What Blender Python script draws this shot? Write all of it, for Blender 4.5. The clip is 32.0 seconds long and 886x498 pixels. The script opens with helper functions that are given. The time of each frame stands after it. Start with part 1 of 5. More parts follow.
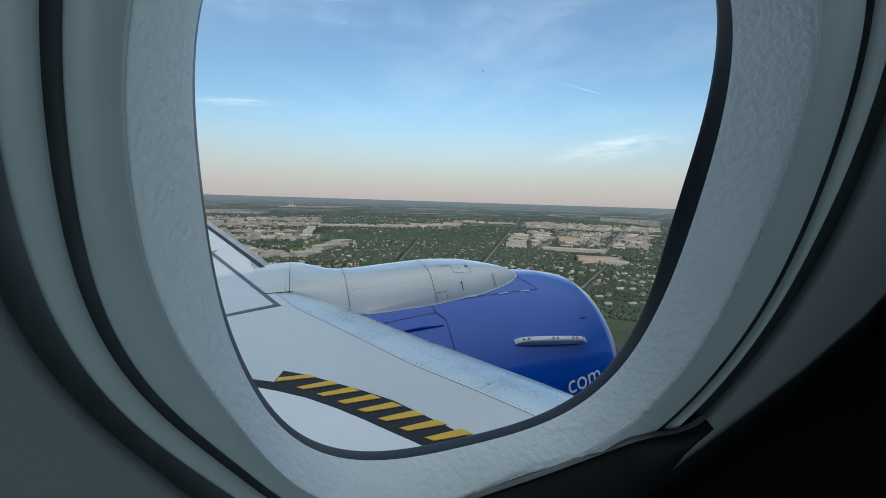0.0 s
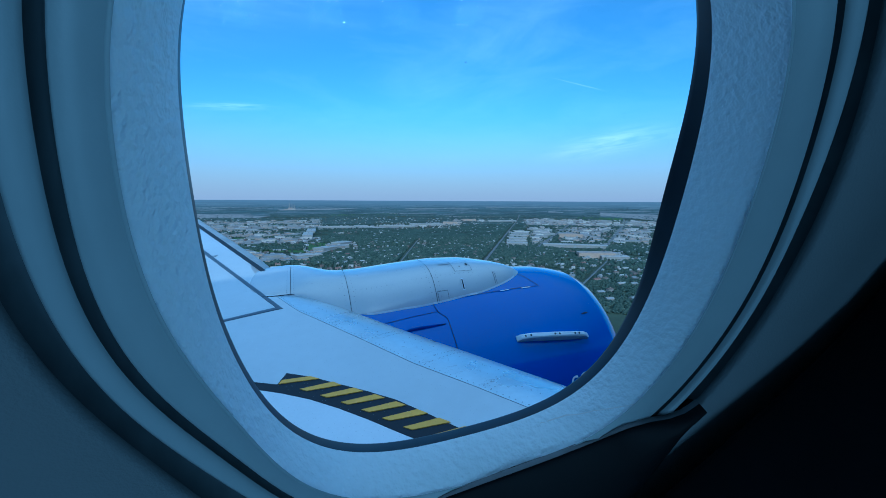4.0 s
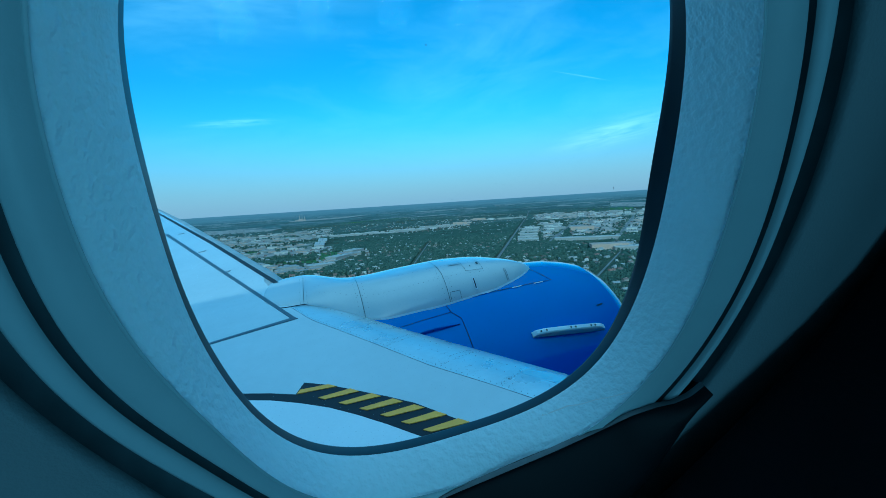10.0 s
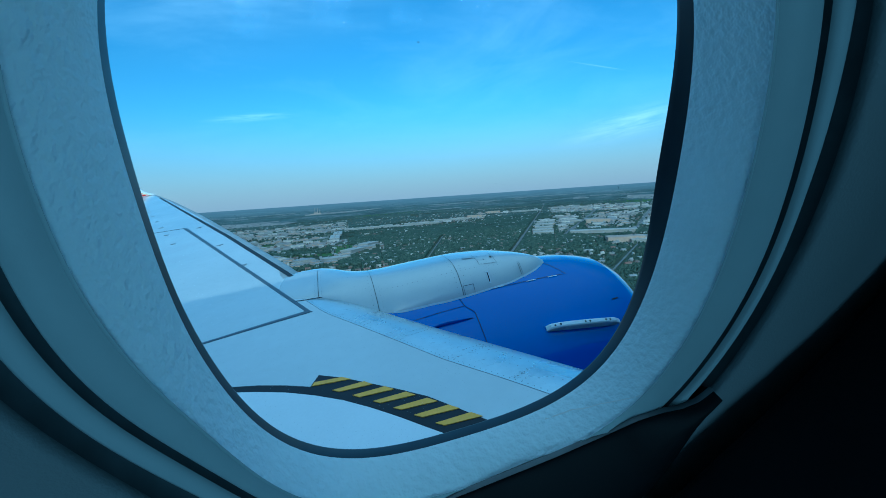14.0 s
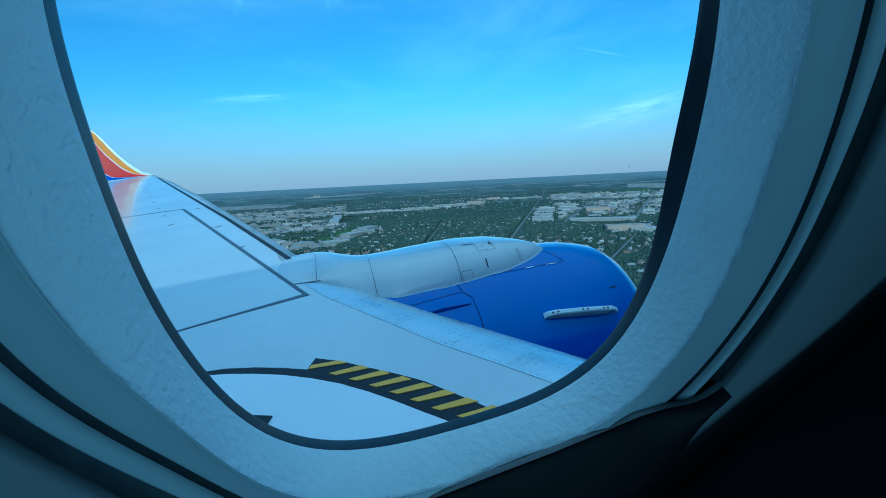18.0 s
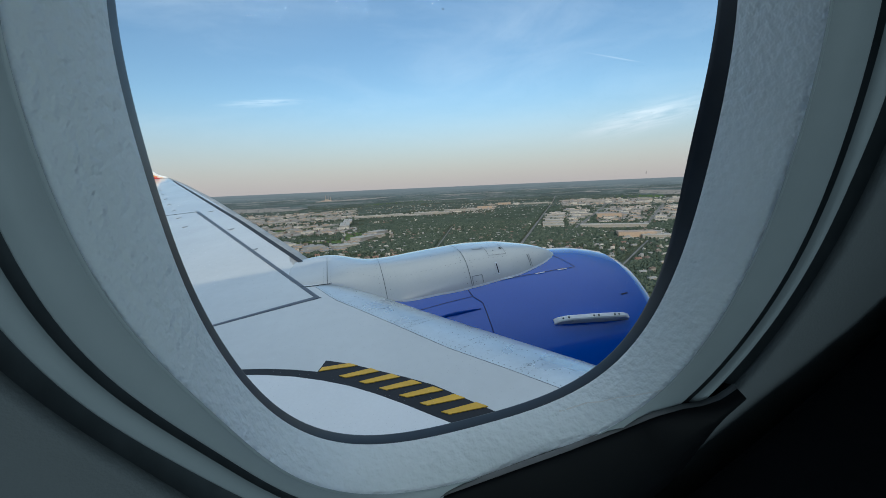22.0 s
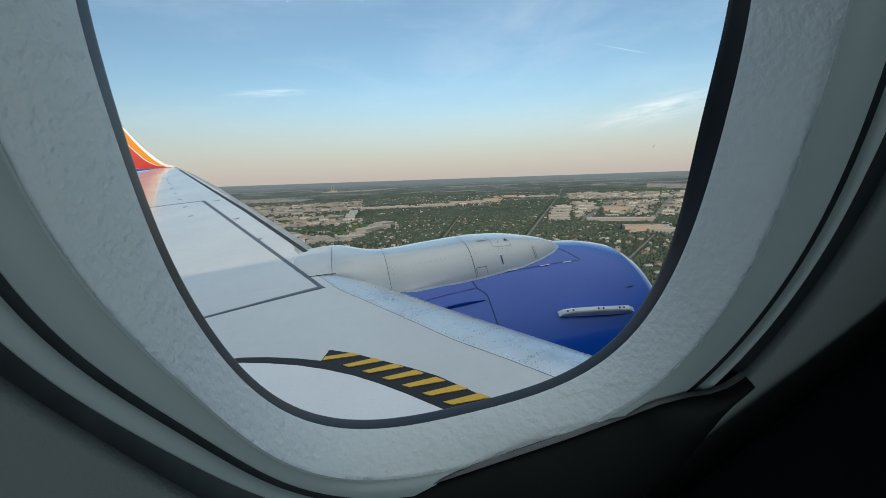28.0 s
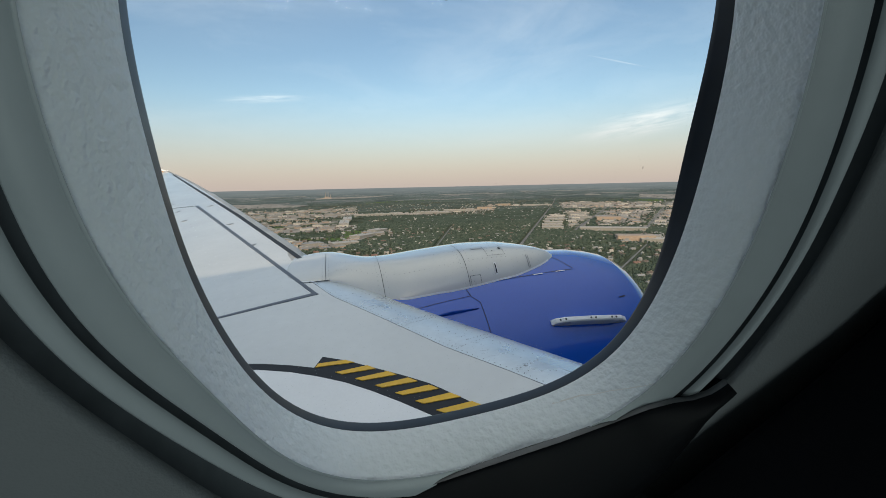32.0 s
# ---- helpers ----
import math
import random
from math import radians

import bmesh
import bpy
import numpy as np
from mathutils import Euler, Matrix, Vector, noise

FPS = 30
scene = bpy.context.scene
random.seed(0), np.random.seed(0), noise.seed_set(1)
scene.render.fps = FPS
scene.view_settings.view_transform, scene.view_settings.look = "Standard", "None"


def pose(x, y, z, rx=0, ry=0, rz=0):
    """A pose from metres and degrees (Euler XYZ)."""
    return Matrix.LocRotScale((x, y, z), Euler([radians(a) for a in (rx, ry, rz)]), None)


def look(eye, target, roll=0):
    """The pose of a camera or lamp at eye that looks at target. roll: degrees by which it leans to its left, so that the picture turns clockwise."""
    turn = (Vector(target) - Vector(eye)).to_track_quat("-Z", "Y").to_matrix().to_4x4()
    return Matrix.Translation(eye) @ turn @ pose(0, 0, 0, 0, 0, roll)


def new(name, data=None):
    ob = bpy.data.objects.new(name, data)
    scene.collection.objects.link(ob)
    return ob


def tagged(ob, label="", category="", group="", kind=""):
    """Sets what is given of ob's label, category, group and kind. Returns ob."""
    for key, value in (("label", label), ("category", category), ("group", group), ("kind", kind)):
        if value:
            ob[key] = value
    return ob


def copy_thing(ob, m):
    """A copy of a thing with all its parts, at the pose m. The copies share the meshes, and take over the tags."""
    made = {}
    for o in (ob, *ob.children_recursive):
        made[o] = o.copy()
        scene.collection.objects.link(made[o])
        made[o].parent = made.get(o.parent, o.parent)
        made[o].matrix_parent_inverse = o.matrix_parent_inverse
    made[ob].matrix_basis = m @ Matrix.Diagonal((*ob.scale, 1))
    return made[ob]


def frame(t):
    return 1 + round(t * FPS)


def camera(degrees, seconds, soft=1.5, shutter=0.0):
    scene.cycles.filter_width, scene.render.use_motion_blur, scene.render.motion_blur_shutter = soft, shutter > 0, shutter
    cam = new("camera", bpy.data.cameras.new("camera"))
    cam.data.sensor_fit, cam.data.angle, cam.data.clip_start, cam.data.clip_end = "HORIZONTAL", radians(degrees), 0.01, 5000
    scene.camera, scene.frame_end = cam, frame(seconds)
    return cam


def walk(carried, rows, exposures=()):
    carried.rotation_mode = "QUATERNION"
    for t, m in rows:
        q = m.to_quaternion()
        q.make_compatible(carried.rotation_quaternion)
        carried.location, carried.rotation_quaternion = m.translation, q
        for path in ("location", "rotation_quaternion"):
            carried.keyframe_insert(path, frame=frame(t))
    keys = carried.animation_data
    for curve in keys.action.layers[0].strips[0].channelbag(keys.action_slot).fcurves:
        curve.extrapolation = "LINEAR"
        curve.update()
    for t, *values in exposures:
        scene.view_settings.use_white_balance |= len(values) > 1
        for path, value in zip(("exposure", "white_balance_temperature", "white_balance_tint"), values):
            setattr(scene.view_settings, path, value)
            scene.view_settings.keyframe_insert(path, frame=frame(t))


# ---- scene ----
cam = camera(88.0, 32.0, soft=0.9)

# The window's own axes (x forward, y outward, z up along the pane) in the world, and the airframe's.
CABIN = Matrix(((0.99425, -0.04168, -0.09867, 0), (0.00091, 0.92446, -0.38128, 0), (0.10711, 0.37899, 0.91918, 0), (0, 0, 0, 1)))
AIR = CABIN @ pose(0, 0, 0, -19.0)
PATH = [
    (0.0, -0.0858, -0.2004, 0.1120, 60.87, -2.46, -16.97),
    (0.5, -0.0812, -0.2033, 0.1101, 61.17, -1.95, -16.90),
    (1.0, -0.0843, -0.1971, 0.1111, 60.57, -2.49, -16.51),
    (1.5, -0.0822, -0.2070, 0.1125, 61.05, -1.45, -17.18),
    (2.0, -0.0872, -0.2087, 0.1151, 61.20, -1.60, -17.64),
    (2.5, -0.0875, -0.2078, 0.1125, 60.70, -1.21, -17.65),
    (3.0, -0.0821, -0.2061, 0.1107, 60.94, -0.94, -17.76),
    (3.5, -0.0830, -0.2068, 0.1108, 60.94, -1.25, -17.65),
    (5.5, -0.0729, -0.1993, 0.1024, 60.17, -0.26, -17.58),
    (6.0, -0.0716, -0.1952, 0.0989, 60.08, -0.23, -17.36),
    (6.5, -0.0700, -0.1978, 0.0983, 60.21, 0.15, -17.57),
    (7.0, -0.0729, -0.1962, 0.1008, 60.00, -0.16, -17.70),
    (7.5, -0.0755, -0.2021, 0.1039, 60.33, -0.02, -17.92),
    (8.0, -0.0713, -0.2023, 0.1015, 60.27, 0.63, -18.56),
    (8.5, -0.0744, -0.2088, 0.1059, 60.99, 0.74, -18.34),
    (9.0, -0.0714, -0.2069, 0.1046, 60.61, 1.13, -18.66),
    (9.5, -0.0763, -0.2052, 0.1051, 59.70, 0.73, -18.94),
    (10.0, -0.0646, -0.2081, 0.1017, 60.95, 2.87, -18.23),
    (10.5, -0.0167, -0.1885, 0.1000, 56.50, 4.08, -13.61),
    (11.0, -0.0113, -0.2116, 0.1060, 58.56, 5.75, -13.60),
    (11.5, -0.0086, -0.2124, 0.1338, 57.52, 6.37, -13.51),
    (12.0, -0.0214, -0.2359, 0.1105, 65.73, 6.22, -14.25),
    (12.5, -0.0399, -0.2196, 0.1126, 62.03, 1.57, -15.66),
    (13.0, -0.0545, -0.2000, 0.1036, 59.86, 2.76, -16.04),
    (13.5, -0.0543, -0.2019, 0.1040, 59.82, 3.12, -16.41),
    (14.0, -0.0538, -0.2037, 0.1026, 60.17, 3.80, -16.69),
    (14.5, -0.0554, -0.2058, 0.1034, 59.88, 3.86, -16.86),
    (16.5, -0.0548, -0.1989, 0.0973, 58.96, 4.10, -16.60),
    (17.0, -0.0514, -0.1997, 0.0968, 59.13, 3.53, -16.45),
    (17.5, -0.0510, -0.1931, 0.0932, 57.87, 4.03, -17.16),
    (18.0, -0.0481, -0.1897, 0.0913, 58.40, 2.88, -16.27),
    (18.5, -0.0489, -0.1895, 0.0882, 58.31, 3.23, -16.82),
    (19.0, -0.0491, -0.1883, 0.0903, 57.89, 2.99, -16.49),
    (19.5, -0.0470, -0.1894, 0.0911, 58.14, 3.49, -16.34),
    (20.0, -0.0490, -0.1917, 0.0919, 58.71, 3.18, -15.94),
    (20.5, -0.0560, -0.1927, 0.0946, 58.60, 2.11, -15.86),
    (21.0, -0.0536, -0.2008, 0.0972, 59.17, 4.03, -16.32),
    (21.5, -0.0574, -0.1965, 0.0971, 58.84, 2.99, -15.56),
    (22.0, -0.0565, -0.1963, 0.0948, 59.05, 3.02, -14.92),
    (22.5, -0.0571, -0.1948, 0.0913, 58.93, 2.25, -14.84),
    (23.0, -0.0509, -0.1935, 0.0821, 57.97, 3.81, -15.30),
    (23.5, -0.0572, -0.1969, 0.0889, 58.98, 3.09, -14.32),
    (24.0, -0.0596, -0.2025, 0.0960, 59.85, 3.47, -13.76),
    (24.5, -0.0604, -0.2015, 0.0910, 59.37, 3.22, -13.80),
    (26.5, -0.0521, -0.1849, 0.0849, 57.98, 2.96, -13.78),
    (27.0, -0.0551, -0.1980, 0.0885, 59.01, 3.01, -13.99),
    (27.5, -0.0524, -0.1918, 0.0783, 58.04, 2.72, -14.35),
    (28.0, -0.0502, -0.1915, 0.0816, 58.10, 2.84, -14.04),
    (28.5, -0.0489, -0.1917, 0.0809, 58.42, 2.79, -14.08),
    (29.0, -0.0524, -0.1920, 0.0828, 58.67, 2.13, -13.75),
    (29.5, -0.0511, -0.1977, 0.0854, 59.44, 2.50, -13.74),
    (30.0, -0.0543, -0.2027, 0.0890, 59.25, 3.01, -14.33),
    (30.5, -0.0563, -0.1999, 0.0859, 59.06, 2.35, -14.28),
    (31.0, -0.0558, -0.2009, 0.0892, 59.22, 2.42, -14.33),
    (31.5, -0.0552, -0.2007, 0.0903, 59.37, 2.31, -14.18),
    (32.0, -0.0576, -0.2019, 0.0920, 59.04, 1.91, -14.41),
]
EXPOSURE = [
    (0.0, 0.25, 6350, 4),
    (1.0, 0.23, 5900, 4),
    (1.5, 0.22, 5600, 3),
    (2.0, 0.20, 5450, 2),
    (2.5, 0.16, 4800, 0),
    (3.0, 0.13, 4400, -9),
    (3.5, 0.05, 4000, -5),
    (5.5, 0.05, 3640, -30),
    (9.5, 0.05, 3540, -32),
    (10.5, 0.05, 3540, -30),
    (11.5, 0.05, 3870, -26),
    (12.3, 0.05, 4050, -20),
    (14.5, 0.02, 3750, -26),
    (17.0, 0.05, 3770, -30),
    (18.0, 0.05, 3730, -23),
    (19.0, 0.03, 4220, -13),
    (20.0, 0.10, 5150, -6),
    (21.0, 0.14, 5700, 0),
    (22.0, 0.18, 6150, 3),
    (24.0, 0.20, 6600, 3),
    (28.0, 0.27, 6850, 4),
    (32.0, 0.30, 7300, 8),
]
walk(cam, [(t, CABIN @ pose(*place)) for t, *place in PATH], EXPOSURE)

# ---- light ----
SUN_UP, SUN_AZ = 15.0, 196.0
ALT = 130.0
DAY = 6.1    # each window across the aisle, watts
world = bpy.data.worlds.new("sky")
scene.world = world
world.use_nodes = True
wt = world.node_tree
wt.nodes.clear()


def wnode(kind, **values):
    n = wt.nodes.new(kind)
    for key, value in values.items():
        n.inputs[key].default_value = value
    return n


def wlink(a, b):
    wt.links.new(a, b)


sky = wt.nodes.new("ShaderNodeTexSky")
sky.sky_type = "NISHITA"
sky.sun_disc = False
sky.sun_elevation, sky.sun_rotation = radians(SUN_UP), radians(SUN_AZ)
sky.altitude, sky.air_density, sky.dust_density, sky.ozone_density = 300.0, 1.0, 0.9, 2.5
coords = wt.nodes.new("ShaderNodeTexCoord")
split = wt.nodes.new("ShaderNodeSeparateXYZ")
wlink(coords.outputs["Generated"], split.inputs[0])
# thin cirrus: stretched noise, more of it higher up
stretch = wt.nodes.new("ShaderNodeMapping")
stretch.inputs["Scale"].default_value = (1.6, 1.6, 6.0)
stretch.inputs["Rotation"].default_value = (0.2, 0.25, 0.5)
wlink(coords.outputs["Generated"], stretch.inputs[0])
cirrus = wnode("ShaderNodeTexNoise", Scale=2.1, Detail=8.0, Roughness=0.62, Distortion=0.5)
wlink(stretch.outputs[0], cirrus.inputs["Vector"])
ramp = wt.nodes.new("ShaderNodeMapRange")
ramp.inputs["From Min"].default_value, ramp.inputs["From Max"].default_value = 0.46, 0.82
wlink(cirrus.outputs["Fac"], ramp.inputs["Value"])
cloud_amount = wt.nodes.new("ShaderNodeMath")
cloud_amount.operation = "MULTIPLY"
cloud_amount.inputs[1].default_value = 0.12
wlink(ramp.outputs[0], cloud_amount.inputs[0])
veil = wt.nodes.new("ShaderNodeMapRange")      # the veil of high cloud thickens overhead
veil.inputs["From Min"].default_value, veil.inputs["From Max"].default_value = 0.45, 0.95
veil.inputs["To Max"].default_value = 0.75
wlink(split.outputs["Z"], veil.inputs["Value"])
cloud_sum = wt.nodes.new("ShaderNodeMath")
cloud_sum.use_clamp = True
wlink(cloud_amount.outputs[0], cloud_sum.inputs[0])
wlink(veil.outputs[0], cloud_sum.inputs[1])


def wisp(centre, along, long, wide, amount, grain):
    """A streak of high cloud round one direction of the sky."""
    c, t = Vector(centre).normalized(), Vector(along).normalized()
    axes = ((t, 1 / long, 0.0), (c.cross(t).normalized(), 1 / wide, 0.0), (c, 4.0, -4.0))
    both = wt.nodes.new("ShaderNodeCombineXYZ")
    for k, (axis, gain, shift) in enumerate(axes):
        d = wt.nodes.new("ShaderNodeVectorMath")
        d.operation = "DOT_PRODUCT"
        d.inputs[1].default_value = axis
        wlink(coords.outputs["Generated"], d.inputs[0])
        g = wt.nodes.new("ShaderNodeMath")
        g.operation = "MULTIPLY_ADD"
        g.inputs[1].default_value, g.inputs[2].default_value = gain, shift
        wlink(d.outputs["Value"], g.inputs[0])
        wlink(g.outputs[0], both.inputs[k])
    far_off = wt.nodes.new("ShaderNodeVectorMath")
    far_off.operation = "LENGTH"
    wlink(both.outputs[0], far_off.inputs[0])
    squash = wt.nodes.new("ShaderNodeVectorMath")
    squash.operation = "MULTIPLY"
    squash.inputs[1].default_value = (1.2, 2.0, 1.0)
    wlink(both.outputs[0], squash.inputs[0])
    curl = wnode("ShaderNodeTexNoise", Scale=grain, Detail=6.0, Roughness=0.6, Distortion=0.8)
    wlink(squash.outputs[0], curl.inputs["Vector"])
    fade = wt.nodes.new("ShaderNodeMapRange")
    fade.interpolation_type = "SMOOTHSTEP"
    fade.inputs["From Min"].default_value, fade.inputs["From Max"].default_value = 1.0, 0.0
    wlink(far_off.outputs["Value"], fade.inputs["Value"])
    curl_fade = wt.nodes.new("ShaderNodeMapRange")
    curl_fade.inputs["From Min"].default_value, curl_fade.inputs["From Max"].default_value = 0.35, 0.7
    wlink(curl.outputs["Fac"], curl_fade.inputs["Value"])
    m1, m2 = wt.nodes.new("ShaderNodeMath"), wt.nodes.new("ShaderNodeMath")
    m1.operation = m2.operation = "MULTIPLY"
    m1.inputs[1].default_value = amount
    wlink(fade.outputs[0], m1.inputs[0])
    wlink(m1.outputs[0], m2.inputs[0])
    wlink(curl_fade.outputs[0], m2.inputs[1])
    return m2.outputs[0]


for streak in (wisp((0.5983, 0.7926, 0.1175), (0.80, -0.60, 0.16), 0.17, 0.038, 1.0, 1.3), wisp((-0.1219, 0.9766, 0.1771), (0.98, 0.12, 0.06), 0.11, 0.011, 0.55, 1.2), wisp((0.531, 0.8163, 0.2275), (0.85, -0.47, -0.29), 0.075, 0.0018, 0.55, 0.6), wisp((0.46, 0.82, 0.32), (0.80, -0.45, 0.30), 0.34, 0.16, 0.2, 0.7), wisp((0.0, 0.88, 0.46), (0.98, 0.1, 0.12), 0.55, 0.22, 0.5, 0.7)):
    total = wt.nodes.new("ShaderNodeMath")
    total.use_clamp = True
    wlink(cloud_sum.outputs[0], total.inputs[0])
    wlink(streak, total.inputs[1])
    cloud_sum = total
cloud_mix = wt.nodes.new("ShaderNodeMix")
cloud_mix.data_type = "RGBA"
cloud_mix.inputs["B"].default_value = (7.6, 8.4, 9.2, 1)
wlink(cloud_sum.outputs[0], cloud_mix.inputs["Factor"])
wlink(sky.outputs[0], cloud_mix.inputs["A"])
# the warm dusty layer low over the land
low = wt.nodes.new("ShaderNodeMapRange")
low.interpolation_type = "SMOOTHSTEP"
low.inputs["From Min"].default_value, low.inputs["From Max"].default_value = 0.20, -0.01
wlink(split.outputs["Z"], low.inputs["Value"])
haze_amount = wt.nodes.new("ShaderNodeMath")
haze_amount.operation = "MULTIPLY"
haze_amount.inputs[1].default_value = 0.85
wlink(low.outputs[0], haze_amount.inputs[0])
haze_mix = wt.nodes.new("ShaderNodeMix")
haze_mix.data_type = "RGBA"
haze_mix.inputs["B"].default_value = (3.75, 3.2, 3.35, 1)
wlink(haze_amount.outputs[0], haze_mix.inputs["Factor"])
wlink(cloud_mix.outputs["Result"], haze_mix.inputs["A"])
back = wnode("ShaderNodeBackground", Strength=0.12)
wlink(haze_mix.outputs["Result"], back.inputs["Color"])
wlink(back.outputs[0], wt.nodes.new("ShaderNodeOutputWorld").inputs[0])

sun = new("sun", bpy.data.lights.new("sun", "SUN"))
sun.data.energy, sun.data.angle, sun.data.color = 1.9, radians(0.6), (1.0, 0.82, 0.62)
toward = Vector((math.sin(radians(SUN_AZ)) * math.cos(radians(SUN_UP)), math.cos(radians(SUN_AZ)) * math.cos(radians(SUN_UP)), math.sin(radians(SUN_UP))))
sun.matrix_world = look(toward * 50, (0, 0, 0))


# ---- materials ----
def material(name, colour, rough=0.5, metal=0.0, spread=0.12, scale=6.0, bump=0.0, bump_scale=80.0, coat=0.0, fine=60.0, spec=0.5):
    """Principled paint with variation at two scales and fine relief."""
    m = bpy.data.materials.new(name)
    m.use_nodes = True
    t = m.node_tree
    b = t.nodes["Principled BSDF"]
    b.inputs["Roughness"].default_value, b.inputs["Metallic"].default_value = rough, metal
    b.inputs["Coat Weight"].default_value, b.inputs["Coat Roughness"].default_value = coat, 0.05
    b.inputs["Specular IOR Level"].default_value = spec
    co = t.nodes.new("ShaderNodeTexCoord")
    big, small = t.nodes.new("ShaderNodeTexNoise"), t.nodes.new("ShaderNodeTexNoise")
    for n, s in ((big, scale), (small, fine)):
        n.inputs["Scale"].default_value, n.inputs["Detail"].default_value = s, 5.0
        t.links.new(co.outputs["Object"], n.inputs["Vector"])
    add = t.nodes.new("ShaderNodeMath")
    add.operation = "MULTIPLY_ADD"
    add.inputs[1].default_value = 0.4
    t.links.new(small.outputs["Fac"], add.inputs[0])
    t.links.new(big.outputs["Fac"], add.inputs[2])
    r = t.nodes.new("ShaderNodeMapRange")
    r.inputs["From Min"].default_value, r.inputs["From Max"].default_value = 0.45, 0.95
    r.inputs["To Min"].default_value, r.inputs["To Max"].default_value = 1.0 - spread, 1.0 + spread * 0.5
    t.links.new(add.outputs[0], r.inputs["Value"])
    c = t.nodes.new("ShaderNodeVectorMath")
    c.operation = "SCALE"
    c.inputs[0].default_value = colour
    t.links.new(r.outputs[0], c.inputs["Scale"])
    t.links.new(c.outputs[0], b.inputs["Base Color"])
    rr = t.nodes.new("ShaderNodeMapRange")
    rr.inputs["To Min"].default_value, rr.inputs["To Max"].default_value = max(0.02, rough - 0.08), min(1.0, rough + 0.08)
    t.links.new(big.outputs["Fac"], rr.inputs["Value"])
    t.links.new(rr.outputs[0], b.inputs["Roughness"])
    if bump:
        grain = t.nodes.new("ShaderNodeTexNoise")
        grain.inputs["Scale"].default_value, grain.inputs["Detail"].default_value = bump_scale, 2.0
        t.links.new(co.outputs["Object"], grain.inputs["Vector"])
        bp = t.nodes.new("ShaderNodeBump")
        bp.inputs["Strength"].default_value, bp.inputs["Distance"].default_value = bump, 0.002
        t.links.new(grain.outputs["Fac"], bp.inputs["Height"])
        t.links.new(bp.outputs[0], b.inputs["Normal"])
    return m


WING_PAINT = material("wing_paint", (0.62, 0.63, 0.62), 0.19, 0.0, 0.08, 0.9, coat=0.3, fine=14, spec=0.4)
FAIRING_PAINT = material("fairing_paint", (0.76, 0.76, 0.75), 0.2, 0.0, 0.08, 1.5, coat=0.2)
SLAT_METAL = material("weathered_slat", (0.46, 0.45, 0.435), 0.5, 0.35, 0.3, 3.0, fine=30.0, spec=0.3)
EDGE_METAL = material("leading_edge_metal", (0.70, 0.755, 0.785), 0.29, 0.7, 0.14, 3.0, fine=30)
PYLON_PAINT = material("pylon_paint", (0.58, 0.56, 0.51), 0.12, 0.0, 0.07, 2.0, coat=1.0)
SEAM = material("seam_sealant", (0.075, 0.08, 0.085), 0.5, 0.0, 0.3, 9, spec=0.25)
PYLON_PAINT.node_tree.nodes["Principled BSDF"].inputs["Coat IOR"].default_value = 1.7
BLUE = material("cowl_blue", (0.001, 0.072, 0.42), 0.10, 0.0, 0.10, 1.5, coat=1.0, spec=0.2)
BLUE.node_tree.nodes["Principled BSDF"].inputs["Coat IOR"].default_value = 1.5
DARK_MARK = material("dark_grey_mark", (0.018, 0.021, 0.027), 0.55, 0.0, 0.3, 9, spec=0.25)
GREY_MARK = material("grey_joint", (0.21, 0.225, 0.24), 0.5, 0.0, 0.3, 9)
FINE_JOINT = material("fine_joint", (0.34, 0.355, 0.37), 0.5, 0.0, 0.4, 9)
WALKWAY = material("walkway_line_paint", (0.075, 0.09, 0.115), 0.4, 0.0, 0.25, 9)
YELLOW = material("yellow_mark", (0.74, 0.42, 0.03), 0.45, 0.0, 0.15, 12)
ORANGE = material("winglet_orange", (0.72, 0.25, 0.008), 0.4, coat=0.05, spec=0.2)
RED = material("winglet_red", (0.50, 0.025, 0.018), 0.4, coat=0.05, spec=0.2)
WHITE = material("white_paint", (0.80, 0.80, 0.79), 0.28, spread=0.08, coat=0.3)
REVEAL = material("reveal_plastic", (0.80, 0.85, 0.88), 0.42, 0.0, 0.05, 20, bump=0.95, bump_scale=215, fine=200)
BEZEL = material("bezel_plastic", (0.35, 0.395, 0.425), 0.42, 0.0, 0.05, 15, bump=0.06, bump_scale=500)
# darker than the pale wall panel: its shade is put into this colour
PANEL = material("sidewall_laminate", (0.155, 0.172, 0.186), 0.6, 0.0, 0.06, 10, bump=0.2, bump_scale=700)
RUBBER = material("black_rubber", (0.011, 0.018, 0.030), 0.45, 0.0, 0.3, 40, spec=0.3)
GAP = material("dark_gap", (0.085, 0.10, 0.115), 0.7, 0.0, 0.3, 40, spec=0.3)
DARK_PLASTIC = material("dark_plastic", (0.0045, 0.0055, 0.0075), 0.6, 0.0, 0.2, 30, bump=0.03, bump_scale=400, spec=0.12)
# slate base colour of the far land, already tinted for haze
LAND_FAR = material("haze_tinted_land", (0.125, 0.155, 0.15), 1.0, 0.0, 0.4, 0.004, fine=0.03, spec=0.0)
LIT_EDGE = material("lit_plastic_edge", (0.10, 0.105, 0.11), 0.4, 0.0, 0.3, 60)
SHADOW_BLACK = material("shadow_black", (0.005, 0.006, 0.008), 0.7, 0.0, 0.3, 12, bump=0.3, bump_scale=250, spec=0.08)


